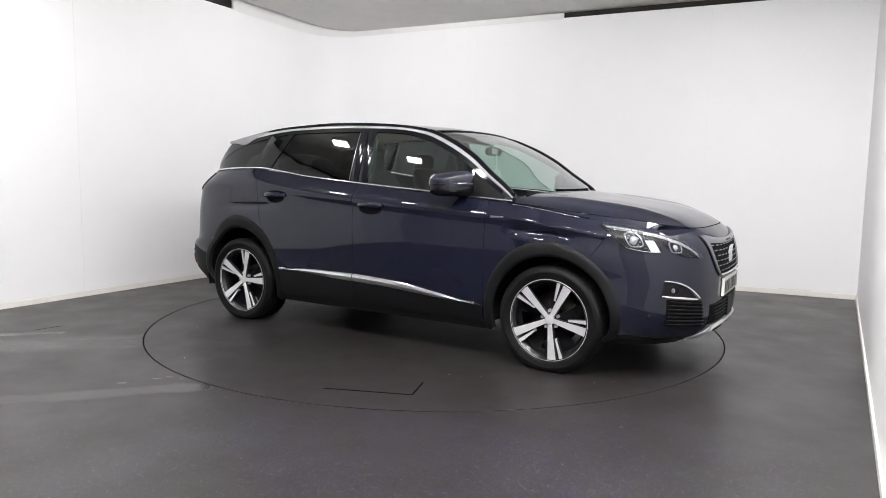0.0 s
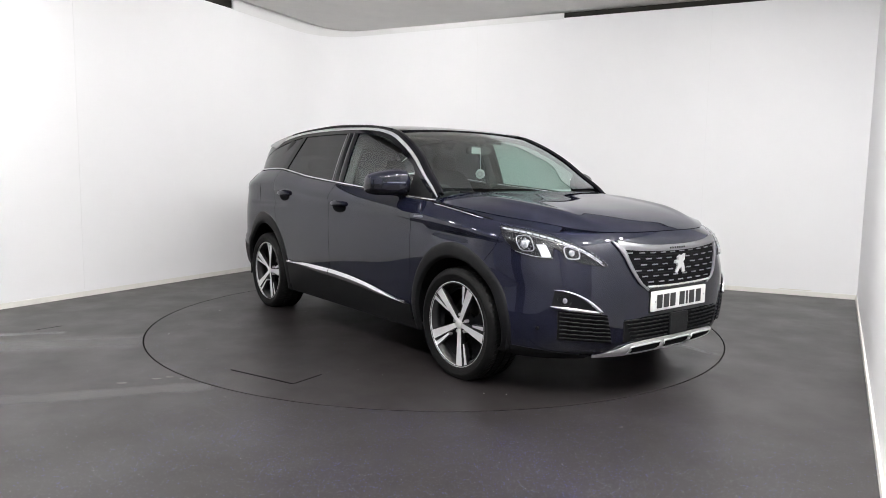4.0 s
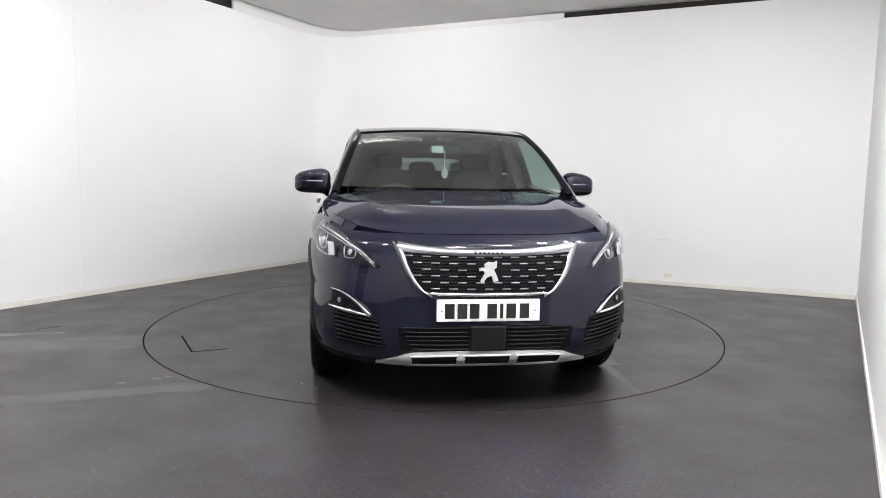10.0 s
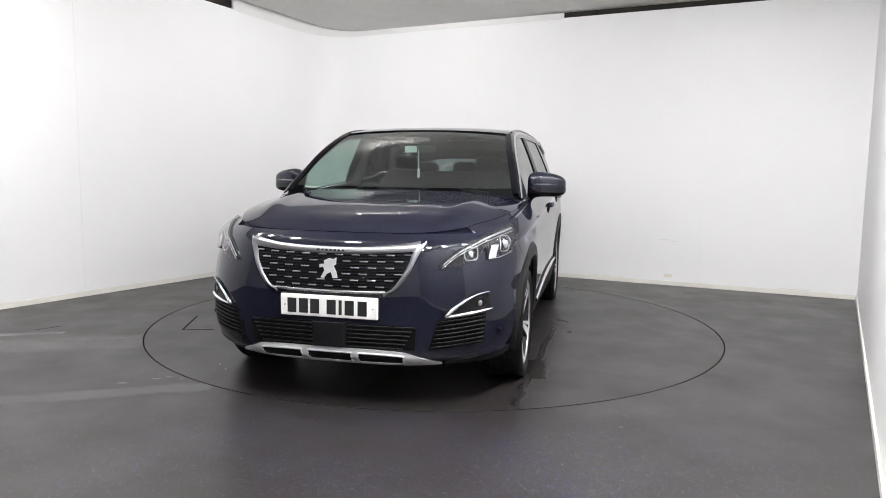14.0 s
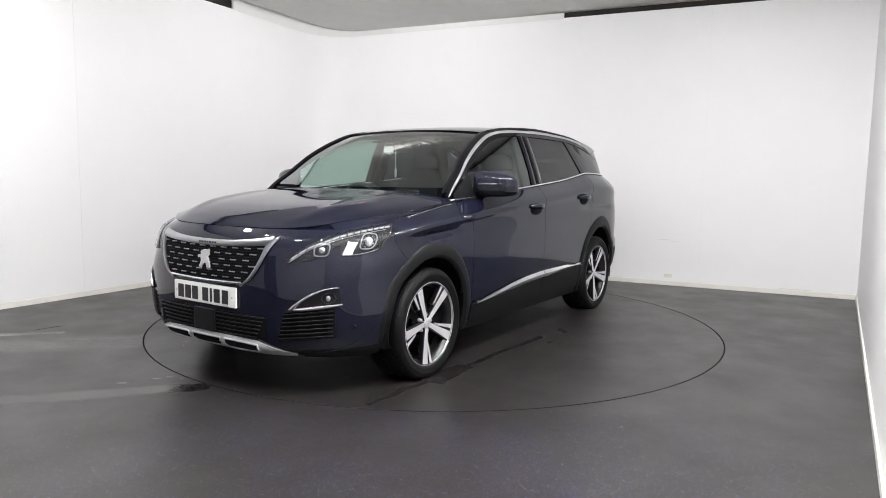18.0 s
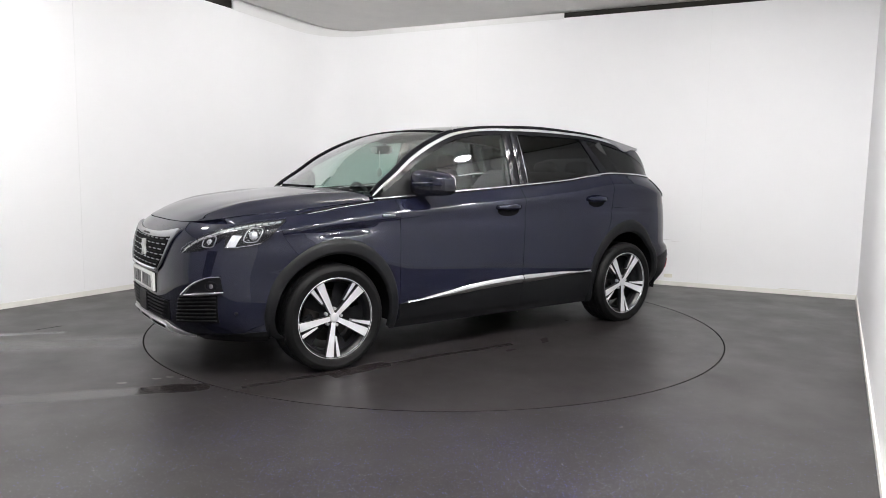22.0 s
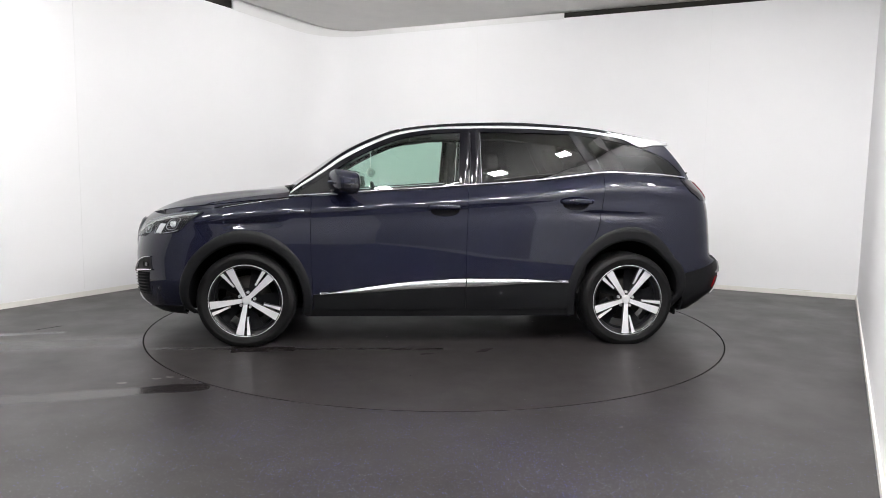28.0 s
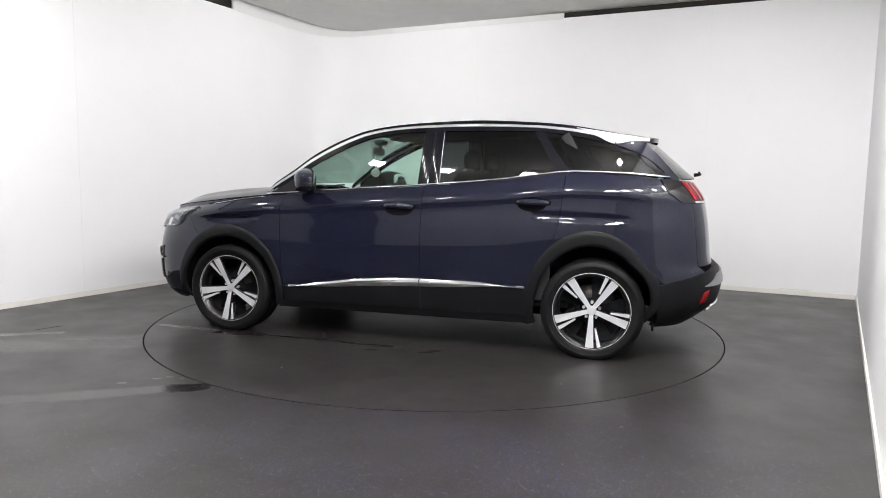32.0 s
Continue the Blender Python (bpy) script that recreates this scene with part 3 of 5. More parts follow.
def skin(u, z):
    """The lower body's outer skin: u runs along the side (as x) and round the nose and tail to the centre line, and on to the other side."""
    s = 1
    if u > U_NOSE:
        u, s = 2 * U_NOSE - u, -1
    if u < U_TAIL:
        u, s = 2 * U_TAIL - u, -1
    if u >= 0:
        x, y = float(np.interp(u, FS, FX)), float(np.interp(u, FS, FY))
        zt = top_line(x)
        cheek = smooth01(y / HALF, 0.42, 0.82) * smooth01(x, 1.3, 2.0)
        x += (nose_line(z) - NOSE) * smooth01(x, 0.9, 2.2)
        x -= cheek * (0.034 * smooth01(z, 0.52, 0.88) + 0.012 * smooth01(z, 0.42, 0.25))
    else:
        x, y = -float(np.interp(-u, RS, RX)), float(np.interp(-u, RS, RY))
        zt = top_line(x)
        x += (tail_line(z) - TAIL) * smooth01(-x, 1.2, 2.15)
    q = (z - 0.3) / (zt - 0.3)
    k = girth(q)
    side_only = 1 - smooth01(abs(u), 1.75, 2.3)
    # shoulder crease, and the hollow under it
    k += side_only * (0.010 * math.exp(-((q - 0.865) / 0.035) ** 2) - 0.008 * math.exp(-((q - 0.76) / 0.07) ** 2))
    # flared haunches over the wheels
    for hx in (HUB_X, -HUB_X):
        k += 0.012 * math.exp(-((x - hx) / 0.42) ** 2) * math.exp(-((q - 0.62) / 0.25) ** 2)
    # full lower corners of the front bumper
    k += 0.030 * smooth01(x, 1.50, 1.70) * (1 - smooth01(x, 1.86, 2.1)) * smooth01(-z, -0.62, -0.42)
    # scallops pressed into the rear haunch and the front wing
    k -= 0.018 * math.exp(-((x + 1.25) / 0.32) ** 4) * math.exp(-((z - 0.930 - 0.02 * (x + 1.25)) / 0.024) ** 2)
    k -= 0.024 * math.exp(-((x - 1.28) / 0.19) ** 4) * math.exp(-((z - 0.848 + 0.06 * (x - 1.28)) / 0.022) ** 2)
    k = k * (1 - 0.5 * (1 - side_only)) + 0.5 * (1 - side_only) * min(k, 1)
    return (x, y * k * s, z)


def u_of_y(y):
    """u on the nose at the distance y from the centre line."""
    u = float(np.interp(-abs(y), -FY, FS))
    return u if y >= 0 else 2 * U_NOSE - u


def u_tail(y):
    return -float(np.interp(-abs(y), -RY, RS))


def skin_n(u, z, lift):
    """A point lifted off the skin."""
    a, b = Vector(skin(u + 0.01, z)) - Vector(skin(u - 0.01, z)), Vector(skin(u, z + 0.01)) - Vector(skin(u, z - 0.01))
    n = a.cross(b).normalized()
    p = Vector(skin(u, z))
    if n.dot(p - Vector((p.x * 0.8, 0, 0.6))) < 0:
        n = -n
    return p + n * lift


def clear_of_arches(p):
    return all(math.hypot(p[0] - hx, (p[2] - HUB_Z) / tall) > 0.411 for hx, tall in ((HUB_X, 1.03), (-HUB_X, 1.12)))


def span(u0, u1, z0, z1):
    """The patch of skin between two upright edges u(z) and two level edges z(u)."""
    def f(s, t):
        z = 0.7
        for _ in range(3):
            u = (u0(z) if callable(u0) else u0) * (1 - s) + (u1(z) if callable(u1) else u1) * s
            z = (z0(u) if callable(z0) else z0) * (1 - t) + (z1(u) if callable(z1) else z1) * t
        return skin(u, z)
    return f


GAP = 0.0018
rear_line = table((-3.2, 0.628), (-2.5, 0.625), (-2.2, 0.612), (-2.05, 0.588), (-1.9, 0.550), (-1.75, 0.512), (-1.6, 0.475))
door_front = lambda z: 0.886 + 0.01 * math.sin((z - 0.4) * 4)
door_mid = lambda z: -0.168 - 0.03 * max(z - 0.75, 0)
rear_edge = table((0.2, -0.90), (0.45, -0.905), (0.55, -0.93), (0.65, -0.985), (0.75, -1.065), (0.85, -1.098), (1.0, -1.122), (1.2, -1.142))
clad_line = table((-1.1, 0.445), (-0.89, 0.455), (-0.5, 0.474), (-0.2, 0.474), (0.1, 0.462), (0.3, 0.445), (0.5, 0.418), (0.82, 0.373), (1.0, 0.35))
belt = lambda u: top_line(skin(u, 0.95 if u > 0 else 1.15)[0] if abs(u) > 1.0 else u) - 0.004
SIDES = (("left", 1), ("right", -1))

# greenhouse curves
rail_z = table((1.035, 1.075), (1.004, 1.108), (0.851, 1.219), (0.699, 1.333), (0.504, 1.437), (0.306, 1.509), (0.104, 1.540), (-0.1, 1.556), (-0.505, 1.569), (-0.92, 1.552), (-1.137, 1.533), (-1.349, 1.501), (-1.6, 1.458))
dlo_z = table((1.02, 1.045), (0.84, 1.155), (0.68, 1.262), (0.543, 1.338), (0.42, 1.397), (0.305, 1.442), (0.106, 1.484), (-0.1, 1.499), (-0.5, 1.506), (-0.9, 1.500), (-1.1, 1.478), (-1.3, 1.442), (-1.5, 1.386), (-1.64, 1.325), (-1.76, 1.232))


def cabin(x, z):
    """The glasshouse's side, leaning in above the belt."""
    zb = top_line(x)
    xb, yb, _ = skin(x, zb)
    if x < -1.2:
        u = x
        for _ in range(6):
            u += x - skin(u, zb)[0]
        yb = skin(u, zb)[1]
    h = z - zb
    return (x, yb - 0.012 - 0.30 * h - 0.22 * h * h - 0.05 * smooth01(-x, 0.9, 1.9) * h, z)


def rail_point(x):
    z = rail_z(x)
    p = cabin(x, z)
    return Vector((p[0], p[1] - 0.012, z))


def build_inner():
    """Dark shell behind the panels, and the floor pan."""
    def f(s, t):
        u = U_TAIL + (U_NOSE - U_TAIL) * s
        x, y, z = skin(u, 0.24 + (belt(max(min(u, 2.2), -2.1)) - 0.04 - 0.24) * t)
        return (x - 0.03 * smooth01(abs(x), 1.6, 2.2) * (1 if x > 0 else -1), y - 0.028, z)
    for _, sd in SIDES:
        part("inner_shell", sheet(f, 120, 14, 0, sd, keep=clear_of_arches), M_DARK, car)
    part("floor_pan", box(-1.9, 1.9, -0.58, 0.58, 0.215, 0.25, 0.01), M_DARK, car)
    for hx in (HUB_X, -HUB_X):
        for sd in (1, -1):
            prof = [(0.40, 0.50), (0.41, 0.87)]
            bm = lathe([(0.02, 0.45), (0.405, 0.47), (0.415, 0.885)], 40)
            bmesh.ops.delete(bm, geom=[v for v in bm.verts if v.co.z < -0.12], context="VERTS")
            bmesh.ops.transform(bm, matrix=Matrix.Diagonal((1, sd, 1.03 if hx > 0 else 1.12, 1)), verts=bm.verts)
            part("wheel_arch_liner", moved(bm, Matrix.Translation((hx, 0, HUB_Z))), M_DARK, car)


def handle(parent, x, z, sd):
    x0, y0, _ = skin(x, z)
    cup = blob((x, y0 - 0.009, z - 0.006), (0.112, 0.016, 0.054), 2.2, 24, sd)
    part("handle_recess", cup, M_DARK, parent)
    pts = [(x - 0.112 + 0.224 * k / 12, y0 + 0.004 + 0.030 * math.sin(math.pi * k / 12) ** 0.6, z + 0.008 + 0.004 * math.sin(math.pi * k / 12)) for k in range(13)]
    rad = [0.015 + 0.007 * math.sin(math.pi * k / 12) for k in range(13)]
    part("handle", tube(pts, rad, 10, 0.6, side=sd), M_PAINT, parent)


def strip(parent, x0, x1, sd, name="chrome_strip"):
    """Wedge of bright trim along the top of the door cladding."""
    def f(s, t):
        u = x0 + (x1 - x0) * s
        z = clad_line(u) + 0.004 - strip_h(u) * (1 - t)
        p = skin_n(u, z, 0.010 + 0.012 * math.sin(math.pi * t) ** 0.7)
        return tuple(p)
    part(name, sheet(f, 40, 6, 0.012, sd), M_CHROME, parent, "chrome trim strip")


strip_h = table((-0.90, 0.003), (-0.75, 0.018), (-0.6, 0.033), (-0.35, 0.050), (-0.2, 0.055), (0.0, 0.055), (0.3, 0.050), (0.5, 0.040), (0.7, 0.020), (0.84, 0.003))


def build_sides():
    for nm, sd in SIDES:
        # front wing
        part("front_wing", sheet(span(lambda z: door_front(z) + GAP, lambda z: 1.55 + 1.06 * max(z - 0.68, 0) - GAP, lambda u: 0.24, belt), 60, 64, 0.012, sd, keep=clear_of_arches), M_PAINT, car)
        # doors
        fd = part("front_door", sheet(span(lambda z: door_mid(z) + GAP, lambda z: door_front(z) - GAP, lambda u: clad_line(u) - 0.01, belt), 52, 34, 0.014, sd), M_PAINT, car)
        rd = part("rear_door", sheet(span(lambda z: rear_edge(z) + GAP, lambda z: door_mid(z) - GAP, lambda u: clad_line(u) - 0.01, belt), 56, 56, 0.014, sd), M_PAINT, car)
        part("cladding", sheet(span(lambda z: door_mid(z) + GAP, lambda z: door_front(z) - GAP, 0.262, clad_line), 40, 12, 0.014, sd, lift=0.008), M_PLASTIC, fd, "black plastic lower door cladding")
        part("cladding", sheet(span(lambda z: rear_edge(z) + GAP, lambda z: door_mid(z) - GAP, 0.262, clad_line), 36, 12, 0.014, sd, lift=0.008), M_PLASTIC, rd, "black plastic lower door cladding")
        strip(fd, door_mid(0.47) + 0.004, 0.835, sd)
        strip(rd, -0.895, door_mid(0.47) - 0.004, sd)
        handle(fd, -0.012, 0.965, sd)
        handle(rd, -0.938, 1.013, sd)
        part("sill", sheet(span(-0.93, 0.94, 0.205, 0.258), 40, 6, 0.02, sd), M_PLASTIC, car, "black plastic sill")
        # rear quarter
        part("rear_quarter", sheet(span(U_TAIL + 0.803, lambda z: rear_edge(z) - GAP, lambda u: 0.24 + (rear_line(u) - 0.236) * smooth01(-u, 1.60, 1.70), belt), 60, 70, 0.012, sd, keep=clear_of_arches), M_PAINT, car)
        # arch claddings
        for hx, r1, tall in ((HUB_X, 0.446, 1.03), (-HUB_X, 0.447, 1.12)):
            def f(s, t, hx=hx, r1=r1, tall=tall):
                a = radians(-12 + 206 * s) if hx > 0 else radians(-14 + 206 * s)
                r = 0.382 + (r1 + 0.026 * max(math.sin(a), 0) ** 1.5 - 0.382) * t
                x, z = hx + r * math.cos(a), HUB_Z + r * math.sin(a) * tall
                p = skin(x, max(z, 0.2))
                return (p[0], p[1] + 0.011 * math.sin(math.pi * min(t * 0.75 + 0.25, 1)) ** 0.35 - (0.02 if t == 0 else 0), z)
            part("arch_cladding", sheet(f, 60, 8, 0.02, sd), M_PLASTIC, car, "black plastic wheel arch trim")
        # door mirror
        mir = part("door_mirror", blob((0.675, 0.950, 1.146), (0.082, 0.126, 0.074), 2.9, 28, sd, lambda w: Vector((w.x - 0.4 * w.y, w.y, w.z * (1 - 0.22 * w.y / 0.125) - 0.02 * w.y))), M_PAINT, car)
        part("mirror_base", tube([(0.69, 0.83, 1.055), (0.688, 0.87, 1.075), (0.68, 0.93, 1.088), (0.675, 0.98, 1.095)], [0.030, 0.026, 0.030, 0.02], 12, 1.2, side=sd), M_GLOSSBLACK, mir, "gloss black mirror arm")
        part("mirror_lower", blob((0.673, 0.950, 1.108), (0.0835, 0.1275, 0.052), 3.0, 24, sd, lambda w: Vector((w.x - 0.4 * w.y, w.y, w.z))), M_GLOSSBLACK, mir, "gloss black lower shell")
        part("mirror_glass", blob((0.602, 0.948, 1.142), (0.006, 0.100, 0.060), 3.0, 20, sd, lambda w: Vector((w.x - 0.4 * w.y, w.y, w.z))), G_MIRROR, mir)
        part("indicator", tube([(0.782, 0.878, 1.140), (0.757, 0.95, 1.141), (0.722, 1.015, 1.142)], 0.004, 8, side=sd), M_SATIN, mir, "thin silver indicator strip")


fin_low = table((-1.19, 1.528), (-1.21, 1.515), (-1.33, 1.462), (-1.445, 1.416), (-1.55, 1.432), (-1.70, 1.434))
screen_edge = lambda x: 1.42 - (-1.64 - x) * 1.06


def build_glasshouse():
    for nm, sd in SIDES:
        def pane(x0, x1, lo=0.012):
            """Glass between two edges x(t), from the belt up to the window's top line."""
            def f(s, t):
                x = x0(t) * (1 - s) + x1(t) * s
                zb = top_line(x) + lo
                z = zb + (max(dlo_z(x), zb + 0.002) - zb) * t
                return cabin(x, z)
            return f
        # front glass ends in a point at the mirror sail
        part("front_window", sheet(pane(lambda t: -0.115 - 0.015 * t, lambda t: 0.735 - 0.0 * t), 34, 14, 0.004, sd, lift=-0.008), G_FRONT, car, "clear green-tinted side window")
        part("mirror_sail", sheet(pane(lambda t: 0.735, lambda t: 0.98), 12, 8, 0.004, sd, lift=-0.003), M_PLASTIC, car)
        part("rear_window", sheet(pane(lambda t: -1.075 + 0.16 * t, lambda t: -0.275 + 0.0 * t), 34, 14, 0.004, sd, lift=-0.008), G_PRIVACY, car, "dark privacy glass side window")
        part("quarter_window", sheet(pane(lambda t: -1.765, lambda t: -1.165 + 0.19 * t), 30, 14, 0.004, sd, lift=-0.006), G_PRIVACY, car, "dark privacy glass quarter window")
        def crowned(fn):
            return lambda q, t: (fn(q, t)[0], fn(q, t)[1] + 0.007 * math.sin(math.pi * q), fn(q, t)[2])
        part("centre_pillar", sheet(crowned(pane(lambda t: -0.272, lambda t: -0.200 - 0.008 * t)), 8, 14, 0.02, sd, lift=-0.002), M_GLOSSBLACK, car, "gloss black centre pillar")
        part("centre_pillar", sheet(crowned(pane(lambda t: -0.195 - 0.008 * t, lambda t: -0.118 - 0.015 * t)), 8, 14, 0.02, sd, lift=-0.002), M_GLOSSBLACK, car, "gloss black centre pillar")
        part("window_edge_trim", tube([tuple(Vector(cabin(-0.276, top_line(-0.276) + 0.015 + (dlo_z(-0.276) - top_line(-0.276) - 0.02) * k / 8)) + Vector((0, 0.002, 0))) for k in range(9)], 0.0022, 6, side=sd), M_SATIN, car, "thin bright window edge")
        part("rear_pillar", sheet(pane(lambda t: -1.163 + 0.19 * t, lambda t: -1.078 + 0.16 * t), 6, 14, 0.02, sd, lift=-0.002), M_GLOSSBLACK, car, "gloss black rear door pillar")
        # bright belt line and upper window line
        n = 60
        xs = [1.045 - (1.045 + 1.79) * k / n for k in range(n + 1)]
        part("belt_trim", tube([tuple(Vector(cabin(x, top_line(x) + 0.008)) + Vector((0, 0.008, 0))) for x in xs], 0.0065, 8, 0.8, side=sd), M_CHROME, car, "chrome strip under the side windows")
        # upper roof arch: chrome line over the windows
        gap = lambda x: max(rail_z(x) - dlo_z(x), 0.03)

        def arch(s, t):
            x = 1.04 - 2.36 * s
            lo, hi = Vector(cabin(x, dlo_z(x) + 0.42 * gap(x))), Vector(cabin(x, dlo_z(x) + 0.74 * gap(x)))
            p = lo.lerp(hi, t)
            return (p.x, p.y + 0.006 * math.sin(math.pi * t), p.z)

        def frame_strip(s, t):
            x = 0.96 - 2.33 * s
            p = Vector(cabin(x, dlo_z(x) - 0.003)).lerp(Vector(cabin(x, dlo_z(x) + 0.43 * gap(x))), t)
            return (p.x, p.y - 0.001, p.z)
        part("window_frame", sheet(frame_strip, 70, 3, 0.012, sd), M_GLOSSBLACK, car, "gloss black frame over the side windows")
        part("window_arch_trim", sheet(arch, 80, 4, 0.01, sd), M_ARCH, car, "chrome arch along the roof edge")
        # body between chrome arch and roof rail
        def cant(s, t):
            x = 1.05 - 2.62 * s
            lo = Vector(cabin(x, dlo_z(x) + 0.72 * gap(x)))
            hi = rail_point(x)
            if hi.z < lo.z + 0.004:
                hi.z = lo.z + 0.004
            p = lo.lerp(hi, t)
            return (p.x, p.y, p.z)
        part("roof_side", sheet(cant, 80, 5, 0.01, sd, lift=-0.002), M_GLOSSBLACK, car, "gloss black roof side")
        # satin fin on the rear pillar, in two pieces
        for xa, xb in ((-1.19, -1.443), (-1.447, -1.66)):
            def fin(s, t):
                x = xa + (xb - xa) * s
                hi = rail_z(x) - 0.004
                p = cabin(x, min(fin_low(x), hi - 0.003) * (1 - t) + hi * t)
                return (p[0], p[1] + 0.006, p[2])
            part("pillar_fin", sheet(fin, 12, 5, 0.02, sd), M_FIN, car, "satin silver fin on the rear pillar")
        # painted tail pillar between quarter window and rear screen
        def tail_pillar(s, t):
            x = -1.36 - 0.497 * s
            lo = dlo_z(x) + 0.004 if x > -1.765 else top_line(x) - 0.02
            hi = max(min(fin_low(x) + 0.01, screen_edge(x)), lo + 0.002)
            p = cabin(x, lo + (hi - lo) * t)
            return (p[0], p[1] - 0.002, p[2])
        part("tail_pillar", sheet(tail_pillar, 30, 10, 0.02, sd, lift=-0.003), M_PAINT, car, "navy painted tail pillar")
    # windscreen
    ya = lambda x: rail_point(x).y - 0.028

    def screen(s, t):
        w = 1 - 2 * s
        x_e = 0.985 + (0.335 - 0.985) * t
        ze = rail_z(x_e) - 0.012 + 0.0 * t
        ye = ya(x_e)
        bow = 1 - abs(w) ** 2.2
        return (x_e + bow * (0.13 - 0.08 * t), w * ye, ze + bow * (0.008 + 0.018 * t) - bow * (1 - t) * 0.012)
    part("windscreen", sheet(screen, 40, 24, 0.004), G_SCREEN, car, "clear tinted windscreen")
    for nm, sd in SIDES:
        def pillar(s, t):
            x = 1.03 + (0.30 - 1.03) * s
            a = rail_point(x)
            b = Vector((x + 0.005, ya(x) - 0.012, rail_z(x) - 0.008))
            p = a.lerp(b, t)
            return (p.x, p.y, p.z + 0.008 * math.sin(math.pi * t))
        part("windscreen_pillar", sheet(pillar, 30, 5, 0.02, sd), M_GLOSSBLACK, car, "gloss black windscreen pillar")

    # roof
    def roof(s, t):
        w = 1 - 2 * s
        xe = 0.325 - 1.90 * t
        r = rail_point(xe)
        bow = 1 - abs(w) ** 2.4
        front = (1 - t) ** 6
        return (xe + bow * 0.05 * front - bow * 0.06 * t**8, w * (r.y - 0.004), r.z + bow * (0.026 - 0.006 * t) - 0.004)
    part("roof", sheet(roof, 40, 50, 0.012), M_GLOSSBLACK, car, "gloss black roof panel")
    for nm, sd in SIDES:
        pts = [tuple(rail_point(x) + Vector((0, -0.006, -0.006 + 0.006 * math.sin(math.pi * (0.28 - x) / 1.75)))) for x in np.linspace(0.28, -1.47, 40)]
        part("roof_rail", tube(pts, 0.009, 8, 1.3, side=sd), M_GLOSSBLACK, car, "gloss black roof rail")

    # tail spoiler, rear screen, tailgate
    def spoiler(s, t):
        w = 1 - 2 * s
        r = rail_point(-1.50)
        bow = 1 - abs(w) ** 4
        return (-1.50 - 0.02 * bow - (0.085 + 0.135 * bow) * t, w * r.y * (1 - 0.03 * t), r.z + 0.025 * bow - 0.032 * t)
    part("roof_spoiler", sheet(spoiler, 30, 8, 0.03), M_GLOSSBLACK, car, "gloss black roof spoiler")

    def rear_screen(s, t):
        w = 1 - 2 * s
        bow = 1 - abs(w) ** 2.5
        xe = -1.857 + 0.217 * t
        ze = screen_edge(xe) + 0.002
        ye = cabin(xe, ze)[1] - 0.004
        return (xe - (0.145 - 0.05 * t) * bow, w * ye, ze)
    part("rear_screen", sheet(rear_screen, 30, 14, 0.01), G_REAR, car, "dark tinted rear screen")
    part("rear_wiper", tube([(-2.01, 0.02, 1.22), (-2.045, 0.05, 1.225), (-2.01, 0.30, 1.24)], [0.014, 0.010, 0.005], 8), M_PLASTIC, car)
    part("tailgate", sheet(span(U_TAIL - 0.80, U_TAIL + 0.80, 0.632, lambda u: 1.17), 60, 24, 0.02), M_PAINT, car)


